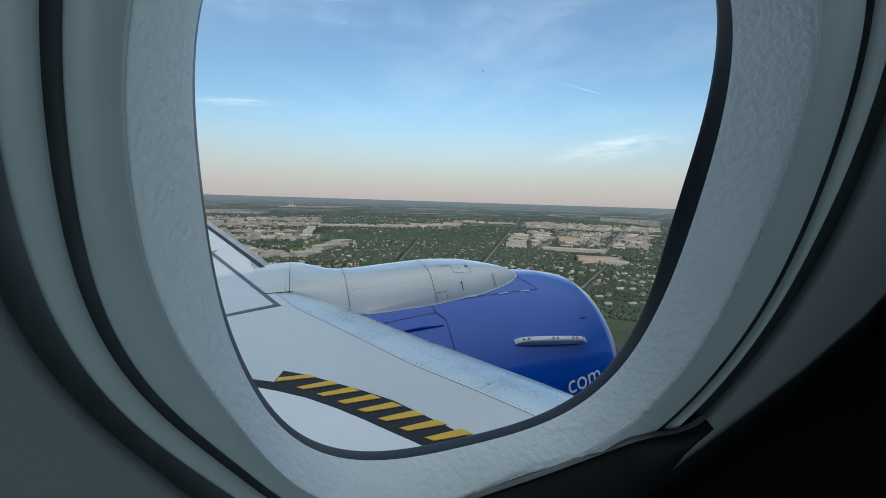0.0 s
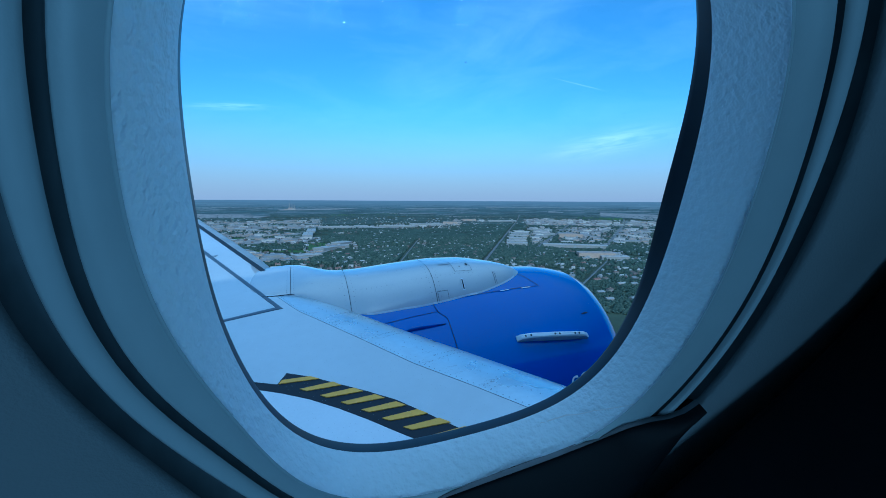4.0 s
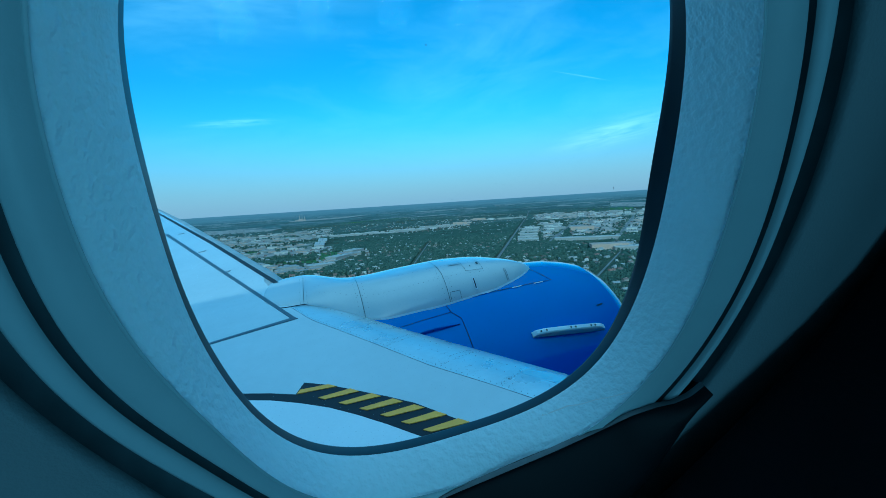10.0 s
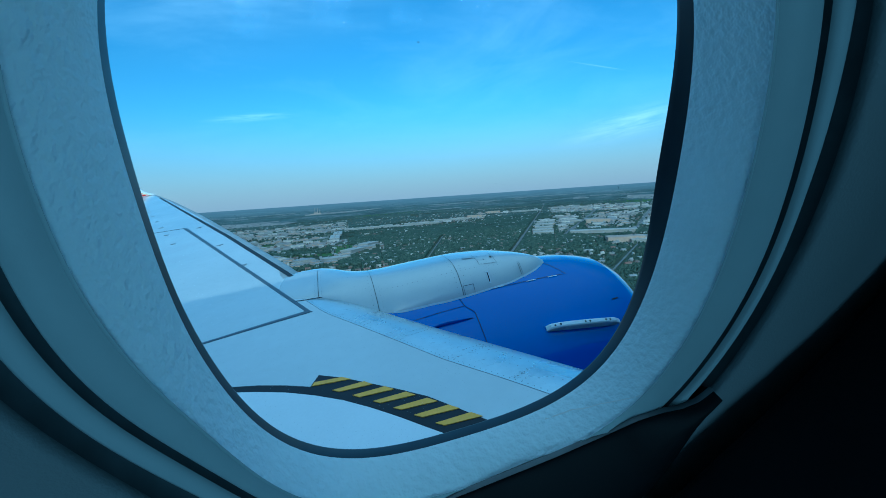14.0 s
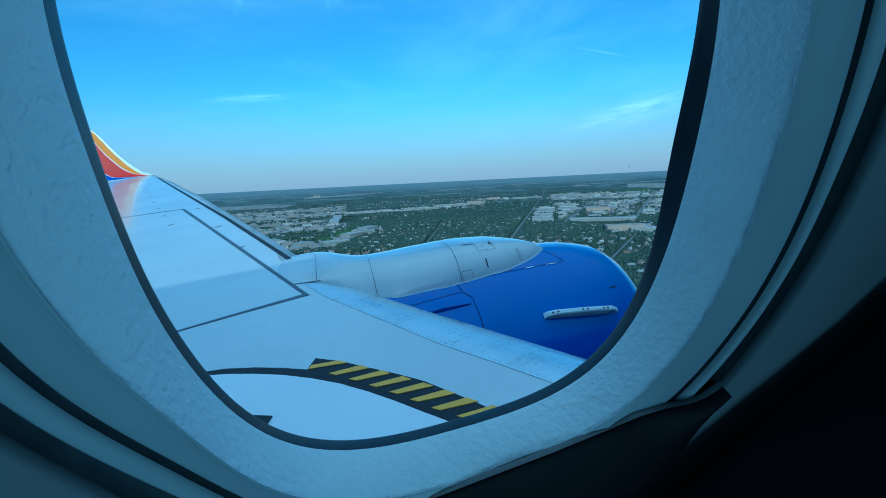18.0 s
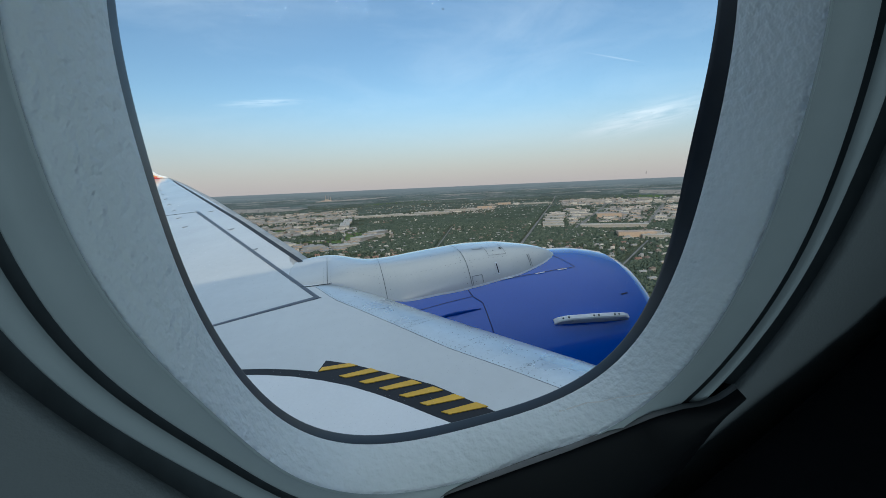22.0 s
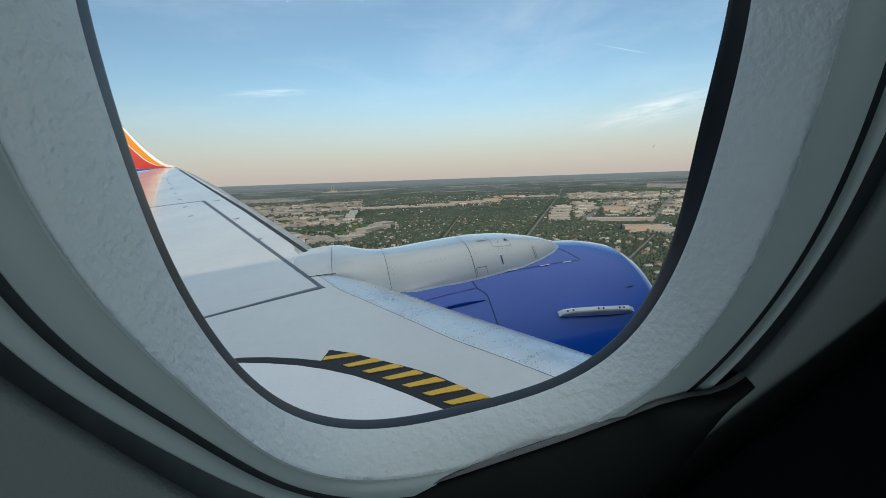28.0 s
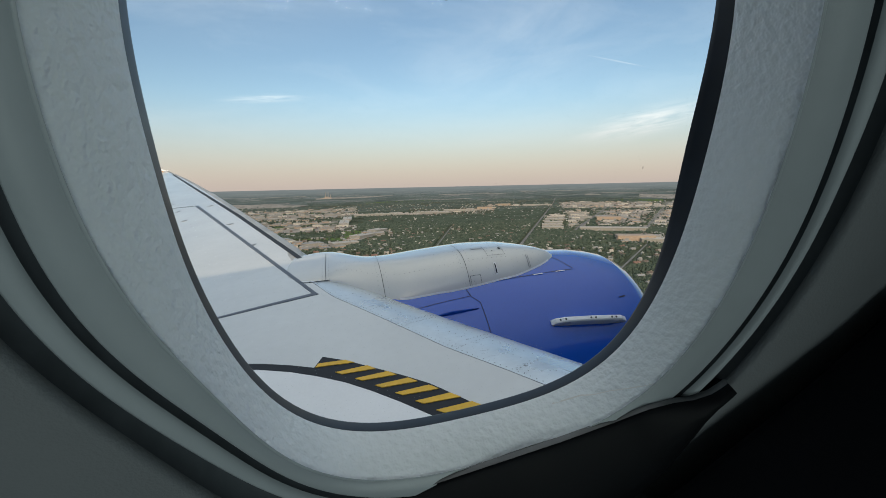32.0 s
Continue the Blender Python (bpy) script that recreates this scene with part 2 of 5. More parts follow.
# ---- mesh helpers ----
def part(name, shape, mat, parent=None, label="", smooth=False, place=None):
    """One mesh object from (verts, faces), under a thing or a part."""
    me = bpy.data.meshes.new(name)
    me.from_pydata([tuple(v) for v in shape[0]], [], [tuple(f) for f in shape[1]])
    me.validate()
    bm = bmesh.new()
    bm.from_mesh(me)
    bmesh.ops.recalc_face_normals(bm, faces=bm.faces)
    bm.to_mesh(me)
    bm.free()
    if smooth:
        me.polygons.foreach_set("use_smooth", [True] * len(me.polygons))
    me.materials.append(mat)
    ob = new(name, me)
    if parent:
        ob.parent = parent
    if place is not None:
        ob.matrix_basis = place
    if label:
        ob["label"] = label
    return ob


def thing(name, place, label, category, group="", kind=""):
    e = new(name)
    e.empty_display_size = 0.05
    e.matrix_basis = place
    return tagged(e, label, category, group, kind)


def loft(rings, closed=True, caps=False):
    n = len(rings[0])
    verts = [v for r in rings for v in r]
    faces = []
    for i in range(len(rings) - 1):
        for j in range(n if closed else n - 1):
            k = (j + 1) % n
            faces.append((i * n + j, i * n + k, (i + 1) * n + k, (i + 1) * n + j))
    if caps:
        faces.append(tuple(range(n)))
        faces.append(tuple((len(rings) - 1) * n + j for j in range(n)))
    return verts, faces


def box(lo, hi):
    (a, b, c), (d, e, f) = lo, hi
    v = [(a, b, c), (d, b, c), (d, e, c), (a, e, c), (a, b, f), (d, b, f), (d, e, f), (a, e, f)]
    return v, [(0, 3, 2, 1), (4, 5, 6, 7), (0, 1, 5, 4), (1, 2, 6, 5), (2, 3, 7, 6), (3, 0, 4, 7)]


def join(*shapes):
    verts, faces = [], []
    for v, f in shapes:
        o = len(verts)
        verts += list(v)
        faces += [tuple(i + o for i in g) for g in f]
    return verts, faces


def lerp(xs, ys, x):
    return float(np.interp(x, xs, ys))


def span(a, b, n):
    return [a + (b - a) * i / n for i in range(n + 1)]


# ---- the window ----
NT = 160


TURN = np.arange(NT) * 2 * math.pi / NT
OPENING = (np.abs(np.cos(TURN) / 0.128) ** 3.2 + np.abs(np.sin(TURN) / 0.157) ** 3.2) ** (-1 / 3.2)


def ring(y, lean, wide, *waves):
    """A ring round the pane at the depth y, leaning in towards the top: the opening's outline let out by wide and a few gentle waves, in millimetres."""
    r = OPENING + wide / 1000
    n = len(waves) // 2
    for k in range(n):
        r = r + (waves[k] * np.cos((k + 1) * TURN) + waves[n + k] * np.sin((k + 1) * TURN)) / 1000
    return r, y + lean * np.sin(TURN)


def within(r, outer, gap):
    q = np.minimum(r[0], outer[0] - gap)
    for _ in range(6):
        q = (np.roll(q, 1) + 2 * q + np.roll(q, -1)) / 4
    return q, r[1]


def beyond(r, inner, gap):
    q = np.maximum(r[0], inner[0] + gap)
    for _ in range(4):
        q = (np.roll(q, 1) + 2 * q + np.roll(q, -1)) / 4
    return q, r[1]


def places(r):
    deep = np.broadcast_to(r[1], NT)
    return [(r[0][i] * math.cos(TURN[i]), float(deep[i]), r[0][i] * math.sin(TURN[i])) for i in range(NT)]


def between(p, q, f, dy=0.0):
    return [tuple(u + (v - u) * f + (dy if i == 1 else 0) for i, (u, v) in enumerate(zip(a, b))) for a, b in zip(p, q)]


R_GLASS = ring(0.0, 0.0, 0.3, 0.8, -0.8, -0.6, 0.7, -1.0, -0.6, -0.5, -0.1, 0.4, -0.5)
R_LINE = ring(-0.051, -0.008, 22.3, 5.3, 4.8, 0.7, 4.2, -1.9, 0.7, -7.0, 1.9, 0.1, -1.4)
R_TEX = within(ring(-0.046, -0.007, 5.5, 1.6, 2.7, 1.0, 3.0, -1.4, 0.7, -4.9, 1.5, -0.4, -0.5), R_LINE, 0.003)
R_SEAL = ring(-0.011, 0.0, -1.9, 1.8, 2.2, 0.5, 1.1, -0.6, 0.3, -0.5, 0.3, 0.6, -0.7)
R_GIN = beyond(ring(-0.054, -0.008, 31.5, 4.0, 3.4, -0.6, 4.3, -1.2, 3.3, -6.8, 2.2, 0.8, -1.0), R_LINE, 0.006)
R_GOUT = beyond(ring(-0.058, -0.008, 39.9, 2.8, 4.5, 1.6, 4.1, -1.7, 0.3, -5.7, 1.9, -0.5, 0.3), R_GIN, 0.006)
GLASS_EDGE, SEAL_OUT, TEX_OUT, LINE, GROOVE_IN, GROOVE_OUT = (places(r) for r in (R_GLASS, R_SEAL, R_TEX, R_LINE, R_GIN, R_GOUT))

window = thing("window_1", CABIN, "aeroplane cabin window with rounded corners in a pale plastic surround", "window", kind="structure")
R_BED = (R_GLASS[0] + 0.006, 0.004)
part("seal", loft([places(R_BED), GLASS_EDGE, between(GLASS_EDGE, SEAL_OUT, 0.5, 0.003), SEAL_OUT]), RUBBER, window, "black rubber seal round the pane", True)
part("reveal", loft([SEAL_OUT, between(SEAL_OUT, TEX_OUT, 0.03, -0.002), between(SEAL_OUT, TEX_OUT, 0.3, -0.004), between(SEAL_OUT, TEX_OUT, 0.7, -0.003), TEX_OUT]), REVEAL, window, "grained pale grey plastic window reveal", True)
part("bead", loft([places((R_TEX[0] + a, R_TEX[1] - b)) for a, b in ((-0.0008, 0.0003), (-0.0003, 0.0006), (0.0002, 0.0007), (0.0007, 0.0005), (0.0011, 0.0001))]), BEZEL, window, "fine raised bead round the reveal", True)
LY = R_LINE[1]
R_L0, R_L1, R_L2 = (R_LINE[0] - 0.0027, LY), (R_LINE[0] - 0.0022, LY + 0.014), (R_LINE[0] + 0.0018, LY + 0.014)
part("inner_frame", loft([TEX_OUT, between(TEX_OUT, places(R_L0), 0.4, -0.002), places((R_L0[0] - 0.001, LY - 0.0005)), places(R_L0), places((R_L1[0], LY + 0.0035))]), BEZEL, window, "smooth grey-green plastic inner frame", True)
# gap and channel walls are coloured dark, so the recesses look shaded
part("gap", loft([places((R_L1[0] - 0.0006, LY + 0.004)), places(R_L1), places(R_L2), places((R_L2[0] + 0.0004, LY + 0.0005))]), GAP, window, "thin dark joint between the frames", True)
R_O0, R_O1 = (R_LINE[0] + 0.0026, LY), (R_LINE[0] + 0.0034, LY - 0.0012)
part("outer_frame", loft([places((R_L2[0] + 0.0004, LY + 0.001)), places(R_O0), places(R_O1), between(GROOVE_IN, LINE, 0.15, -0.001), GROOVE_IN, between(GROOVE_IN, GROOVE_OUT, 0.03, 0.003)]), BEZEL, window, "smooth grey-green plastic outer frame", True)
part("shade_channel", loft([between(GROOVE_IN, GROOVE_OUT, 0.03, 0.002), between(GROOVE_IN, GROOVE_OUT, 0.08, 0.016), between(GROOVE_IN, GROOVE_OUT, 0.92, 0.014), between(GROOVE_IN, GROOVE_OUT, 0.995, 0.0025)]), GAP, window, "dark recessed channel round the frame", True)

glass = bpy.data.materials.new("pane_acrylic")
glass.use_nodes = True
gt = glass.node_tree
gt.nodes.clear()
g_mix, g_tr, g_gl = gt.nodes.new("ShaderNodeMixShader"), gt.nodes.new("ShaderNodeBsdfTransparent"), gt.nodes.new("ShaderNodeBsdfGlossy")
g_mix.inputs[0].default_value = 0.0015
g_tr.inputs["Color"].default_value = (0.97, 0.985, 0.985, 1)
g_gl.inputs["Roughness"].default_value = 0.03
gt.links.new(g_tr.outputs[0], g_mix.inputs[1])
gt.links.new(g_gl.outputs[0], g_mix.inputs[2])
gt.links.new(g_mix.outputs[0], gt.nodes.new("ShaderNodeOutputMaterial").inputs[0])
pane = part("pane", (places((R_GLASS[0] + 0.005, 0.001)), [tuple(range(NT))]), glass, window, "clear acrylic pane with a few specks")
pane.visible_shadow = False

# ---- the cabin round the window ----
def wall_ring(hx, hz, y):
    """The rectangle on which the side wall panel ends, point by point with the rings."""
    out = []
    for i in range(NT):
        h = 2 * math.pi * i / NT
        c, s = math.cos(h), math.sin(h)
        f = 1 / max(abs(c) / hx, abs(s) / hz)
        out.append((c * f, y, s * f))
    return out


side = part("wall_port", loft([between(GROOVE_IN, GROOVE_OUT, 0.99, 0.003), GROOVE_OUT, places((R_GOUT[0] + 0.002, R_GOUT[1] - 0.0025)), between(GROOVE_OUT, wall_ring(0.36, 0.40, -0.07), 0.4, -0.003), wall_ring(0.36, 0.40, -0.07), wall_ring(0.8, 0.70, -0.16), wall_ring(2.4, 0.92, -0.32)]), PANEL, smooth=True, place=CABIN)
tagged(side, "laminate side wall panel of the cabin, coloured darker for shade", "wall", kind="structure")
# unseen box added to close the cabin and keep outside light out
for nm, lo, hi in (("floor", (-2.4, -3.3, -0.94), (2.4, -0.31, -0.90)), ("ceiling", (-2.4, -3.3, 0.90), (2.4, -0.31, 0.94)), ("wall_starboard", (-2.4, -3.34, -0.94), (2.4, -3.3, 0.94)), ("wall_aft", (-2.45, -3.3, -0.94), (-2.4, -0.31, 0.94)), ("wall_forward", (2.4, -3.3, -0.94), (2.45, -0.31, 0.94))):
    tagged(part(nm, box(lo, hi), PANEL, place=CABIN), "unseen plain cabin " + nm.split("_")[0], nm.split("_")[0], kind="structure")

# daylight lamps in unseen windows across the aisle, added to light the surround
for k in range(4):
    x = -0.3 + 0.51 * k
    far = thing("window_2", CABIN @ pose(x, -3.29, 0.05), "unseen cabin window across the aisle with an added lamp", "window", kind="structure")
    part("window_frame", loft([places((R_GLASS[0] * 1.25, 0.0)), places((R_GLASS[0] * 1.25, 0.03)), places((R_GLASS[0], 0.01))]), BEZEL, far, "", True)
    part("pane", (places((R_GLASS[0] * 1.02, 0.012)), [tuple(range(NT))]), glass, far)
    day = new("window_fill", bpy.data.lights.new("window_fill", "AREA"))
    day.data.shape, day.data.size, day.data.size_y, day.data.energy, day.data.color = "RECTANGLE", 0.25, 0.3, DAY, (0.75, 0.93, 1.0)
    day.matrix_basis = CABIN @ look((x, -3.26, 0.05), (x, 0.0, -0.05))

# the fuselage skin, round in section, with an opening at the window
FY, FZ, FR = -1.80, -0.62, 1.90
fuselage = thing("fuselage", AIR, "dark blue round aeroplane fuselage with a cabin window", "fuselage")
xs = sorted({-16.0, -8.0, -4.0, -2.0, -0.24, 0.24, 2.0, 4.0, 8.0, 12.0})
turns = [10.6, 27.4] + span(35, 370.6 - 8, 60)
grid = [[(x, FY + FR * math.cos(radians(a)), FZ + FR * math.sin(radians(a))) for x in xs] for a in turns]
v_, f_ = loft(grid + [grid[0]], closed=False)
hole = xs.index(-0.24)
part("fuselage_skin", (v_, [f for k, f in enumerate(f_) if k != hole]), BLUE, fuselage, "glossy dark blue painted skin", False)
corner = []
for i in range(NT):
    c, s_ = math.cos(TURN[i]), math.sin(TURN[i])
    f = 1 / max(abs(c) / 0.24, abs(s_) / 0.278)
    corner.append((c * f, 0.0, s_ * f))
to_air = pose(0, 0, 0, 19.0)
bed = [tuple(to_air @ Vector(p)) for p in places(R_BED)]
edge = []
for x, y, z in corner:
    a = math.asin(max(-1, min(1, z / FR))) + radians(19.0)
    edge.append((x, FY + FR * math.cos(a), FZ + FR * math.sin(a)))
part("window_forging", loft([edge, bed]), WHITE, fuselage, "rounded window forging")

# a near-black seat shape, added to stand in for the shadow beside the window
seat = thing("seat", CABIN @ pose(0, 0, 0), "near-black seat shape added for the shadow beside the window", "seat")


def pad(lo, hi, r=0.03):
    """A block with rounded edges."""
    bm = bmesh.new()
    v, f = box(lo, hi)
    vs = [bm.verts.new(p) for p in v]
    for g in f:
        bm.faces.new([vs[i] for i in g])
    bmesh.ops.bevel(bm, geom=list(bm.edges), offset=r, segments=4, affect="EDGES", profile=0.6)
    out = ([tuple(p.co) for p in bm.verts], [tuple(p.index for p in q.verts) for q in bm.faces] if bm.verts.index_update() is None else [])
    bm.free()
    return out


# outline from the side: fitted to the shadow's edge in view, rising forward to the headrest
SHADOW_SIDE = [(0.02, -0.75), (0.045, -0.29), (0.082, -0.222), (0.121, -0.185), (0.155, -0.149), (0.182, -0.119), (0.207, -0.087), (0.229, -0.050), (0.246, 0.0), (0.254, 0.08), (0.258, 0.16), (0.264, 0.25), (0.47, 0.25), (0.50, 0.0), (0.47, -0.3), (0.42, -0.75)]
sm = (0.30, -0.32)
seat_ring = lambda y, f: [(x + (sm[0] - x) * f, y, z + (sm[1] - z) * f) for x, z in SHADOW_SIDE]
part("backrest", loft([seat_ring(-0.0705, 0.03), seat_ring(-0.073, 0.01), seat_ring(-0.078, 0.0), seat_ring(-0.12, 0.015), seat_ring(-0.18, 0.06), seat_ring(-0.28, 0.13), seat_ring(-0.42, 0.20), seat_ring(-0.52, 0.30)], caps=True), SHADOW_BLACK, seat, "near-black block shaped to the shadow's sloping edge", True)
part("headrest", pad((0.38, -0.50, 0.24), (0.48, -0.18, 0.46), 0.04), SHADOW_BLACK, seat, "unseen near-black headrest", True)
part("seat_pan", pad((0.40, -0.56, -0.78), (0.95, -0.10, -0.62), 0.04), SHADOW_BLACK, seat, "unseen near-black seat pan", True)
part("seat_base", box((0.45, -0.5, -0.9), (0.85, -0.2, -0.78)), DARK_PLASTIC, seat)

# dark lower lip of the window shade, over the sill
FLAP = [(-0.09, -0.042, -0.1790), (-0.053, -0.042, -0.1714), (-0.027, -0.042, -0.1663), (0.0137, -0.042, -0.1618), (0.0493, -0.042, -0.1579), (0.0865, -0.0425, -0.1512), (0.096, -0.045, -0.1450), (0.104, -0.047, -0.1403), (0.119, -0.049, -0.1372), (0.1316, -0.051, -0.1364), (0.1402, -0.0535, -0.1314), (0.1435, -0.0553, -0.1253), (0.1459, -0.0565, -0.1204)]
FLAP_FOOT = [(lerp([-0.09, 0.05, 0.1, 0.146], [-0.115, 0.062, 0.116, 0.151], x), lerp([-0.09, 0.05, 0.1, 0.146], [-0.064, -0.065, -0.0615, -0.0575], x), lerp([-0.09, 0.0, 0.05, 0.1, 0.146], [-0.262, -0.25, -0.232, -0.19, -0.127], x)) for x, y, z in FLAP]
flap_row = lambda f, bulge: [(a[0] + (b[0] - a[0]) * f, a[1] + (b[1] - a[1]) * f - bulge, a[2] + (b[2] - a[2]) * f) for a, b in zip(FLAP, FLAP_FOOT)]
shade = thing("window_shade", CABIN, "dark plastic shade handle lying over the window sill", "window shade")
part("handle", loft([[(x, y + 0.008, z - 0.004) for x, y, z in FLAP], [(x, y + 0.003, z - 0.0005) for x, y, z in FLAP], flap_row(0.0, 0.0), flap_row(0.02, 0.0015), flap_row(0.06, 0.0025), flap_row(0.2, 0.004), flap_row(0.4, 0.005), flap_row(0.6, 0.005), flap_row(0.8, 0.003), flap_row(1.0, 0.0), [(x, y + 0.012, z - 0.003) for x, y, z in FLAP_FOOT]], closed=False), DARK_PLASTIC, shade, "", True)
# highlight on the handle's top edge, painted as a strip of lighter material
part("lip", loft([[(x, y + 0.0032, z + 0.0002) for x, y, z in FLAP], [(x, y + 0.0012, z + 0.0007) for x, y, z in FLAP], [(x, y - 0.0006, z + 0.0004) for x, y, z in FLAP]], closed=False), LIT_EDGE, shade, "thin grey strip painted as the handle's lit edge", True)

# a faint curved scuff low on the reveal
SCUFF = [(287.0, 0.12), (289.7, 0.15), (296.5, 0.22), (302.5, 0.42), (308.4, 0.72), (311.0, 0.95)]
arc = []
for s in span(0, 5, 40):
    th, f = lerp(range(6), [p[0] for p in SCUFF], s), lerp(range(6), [p[1] for p in SCUFF], s)
    arc.append([])
    for g in (f - 0.012, f + 0.012):
        k = th / 360 * NT
        r = lerp([int(k), int(k) + 1], [R_SEAL[0][int(k)] + (R_TEX[0][int(k)] - R_SEAL[0][int(k)]) * g, R_SEAL[0][int(k) + 1] + (R_TEX[0][int(k) + 1] - R_SEAL[0][int(k) + 1]) * g], k)
        arc[-1].append((r * math.cos(radians(th)), R_SEAL[1][int(k)] + (R_TEX[1][int(k)] - R_SEAL[1][int(k)]) * g - 0.0046 * min(1, g / 0.3, (1 - g) / 0.3 + 0.1) - 0.0006, r * math.sin(radians(th))))
part("scuff", loft(arc, closed=False), WHITE, window, "faint pale scuff on the reveal", True)

# faint smudges on the pane
SMUDGE = bpy.data.materials.new("pane_smudge")
SMUDGE.use_nodes = True
st_ = SMUDGE.node_tree
s_mix, s_tr = st_.nodes.new("ShaderNodeMixShader"), st_.nodes.new("ShaderNodeBsdfTransparent")
s_mix.inputs[0].default_value = 0.35
st_.nodes["Principled BSDF"].inputs["Base Color"].default_value = (0.12, 0.12, 0.11, 1)
st_.links.new(s_tr.outputs[0], s_mix.inputs[1])
st_.links.new(st_.nodes["Principled BSDF"].outputs[0], s_mix.inputs[2])
st_.links.new(s_mix.outputs[0], st_.nodes["Material Output"].inputs[0])
for x, z, w, h in ((0.1023, -0.0012, 0.0004, 0.0010), (0.1137, -0.0268, 0.00025, 0.0003), (0.098, -0.0225, 0.0002, 0.0003), (-0.005, 0.083, 0.0006, 0.0004)):
    part("speck", ([(x - w, -0.0006, z + h * 0.2), (x - w * 0.2, -0.0006, z - h), (x + w, -0.0006, z - h * 0.5), (x + w * 0.5, -0.0006, z + h * 0.7), (x - w * 0.4, -0.0006, z + h)], [(0, 1, 2, 3, 4)]), SMUDGE, window)

# ---- the wing ----
WA, WB = -1.377, 0.10637     # height of the upper skin: WA + WB * y


def wing_z(y):
    return WA + WB * y


LE_Y = [0.0, 1.961, 2.833, 3.66, 4.08, 4.6, 4.92, 6.15, 9.7, 12.9, 15.45]
LE_X = [2.45, 1.183, 0.58, 0.03, -0.27, -0.44, -0.495, -0.985, -2.41, -3.78, -4.965]
TE_Y = [0.0, 6.6, 8.2, 13.44, 15.5]
TE_X = [-3.7, -3.78, -4.2, -5.62, -6.24]
NOSE_Y = [0.0, 1.75, 2.27, 2.76, 3.05, 3.38, 3.78, 4.2, 4.9, 15.5]
NOSE_W = [0.50, 0.54, 0.555, 0.505, 0.485, 0.47, 0.37, 0.25, 0.22, 0.12]   # depth of the metal leading edge


def section(y):
    """Nose of the wing at y: (distance aft of the leading edge, drop under the upper skin), from below to above."""
    w, k = lerp(NOSE_Y, NOSE_W, y), lerp([0, 5, 15.5], [1.0, 0.75, 0.32], y)
    return [(w, -0.40 * k), (0.5 * w, -0.37 * k), (0.06, -0.31 * k), (0.015, -0.26 * k), (0.0, -0.21 * k), (0.008, -0.165 * k), (0.03, -0.125 * k), (0.065, -0.095 * k), (0.16 * w + 0.04, -0.07 * k), (0.4 * w, -0.038 * k), (0.6 * w, -0.016 * k), (0.8 * w, -0.004 * k), (w, 0.0)]


wing = thing("wing", AIR, "pale grey swept aeroplane wing with dark walkway lines", "wing")
for nm, y0, y1, lab in (("leading_edge", 0.0, 4.35, "bare metal inboard leading edge with rivet rows"), ("slat", 4.35, 15.45, "thin bare metal slat along the outer leading edge")):
    rows = [[(lerp(LE_Y, LE_X, y) - u, y, wing_z(y) + d) for u, d in section(y)] for y in span(y0, y1, 60)]
    part(nm, loft(rows, closed=False), SLAT_METAL if nm == "slat" else EDGE_METAL, wing, lab, True)
upper, under = [], []
for y in span(0.0, 15.45, 60):
    le, te, w, k = lerp(LE_Y, LE_X, y), lerp(TE_Y, TE_X, y), lerp(NOSE_Y, NOSE_W, y), lerp([0, 5, 15.5], [1.0, 0.75, 0.32], y)
    x1 = le - w
    upper.append([(x1 + (te - x1) * f, y, wing_z(y) - 0.10 * k * f * f) for f in (0.0, 0.15, 0.3, 0.45, 0.6, 0.75, 0.9, 1.0)])
    under.append([(te, y, wing_z(y) - 0.10 * k - 0.002), (x1 + (te - x1) * 0.5, y, wing_z(y) - 0.38 * k), (x1, y, wing_z(y) - 0.40 * k)])
part("upper_skin", loft(upper, closed=False), WING_PAINT, wing, "glossy pale grey painted upper wing skin", True)
part("lower_skin", loft(under, closed=False), WING_PAINT, wing, "grey lower wing skin", True)

def mark(name, outline, mat, lift=0.004, label="", parent=None):
    """A painted patch on the upper skin: outline in plan, thickness down into the skin."""
    top = [(x, y, wing_z(y) + lift - skin_drop(x, y)) for x, y in outline]
    low_ = [(x, y, z - 0.004) for x, y, z in top]
    n = len(outline)
    return part(name, (top + low_, [tuple(range(n)), tuple(range(2 * n - 1, n - 1, -1)), *[(i, (i + 1) % n, n + (i + 1) % n, n + i) for i in range(n)]]), mat, parent or wing, label)


def skin_drop(x, y):
    le, te, w, k = lerp(LE_Y, LE_X, y), lerp(TE_Y, TE_X, y), lerp(NOSE_Y, NOSE_W, y), lerp([0, 5, 15.5], [1.0, 0.75, 0.32], y)
    f = max(0.0, (le - w - x) / (le - w - te))
    return 0.10 * k * f * f


def strip(name, line_a, line_b, mat, lift=0.004, label="", cuts=8):
    """A painted band between two lines in plan."""
    a = [(lerp(range(len(line_a)), [p[0] for p in line_a], s), lerp(range(len(line_a)), [p[1] for p in line_a], s)) for s in span(0, len(line_a) - 1, cuts)]
    b = [(lerp(range(len(line_b)), [p[0] for p in line_b], s), lerp(range(len(line_b)), [p[1] for p in line_b], s)) for s in span(0, len(line_b) - 1, cuts)]
    up = lambda p, d: (p[0], p[1], wing_z(p[1]) + d - skin_drop(*p))
    return part(name, loft([[up(p, lift - 0.004) for p in a], [up(p, lift) for p in a], [up(p, lift) for p in b], [up(p, lift - 0.004) for p in b]], closed=False), mat, wing, label)


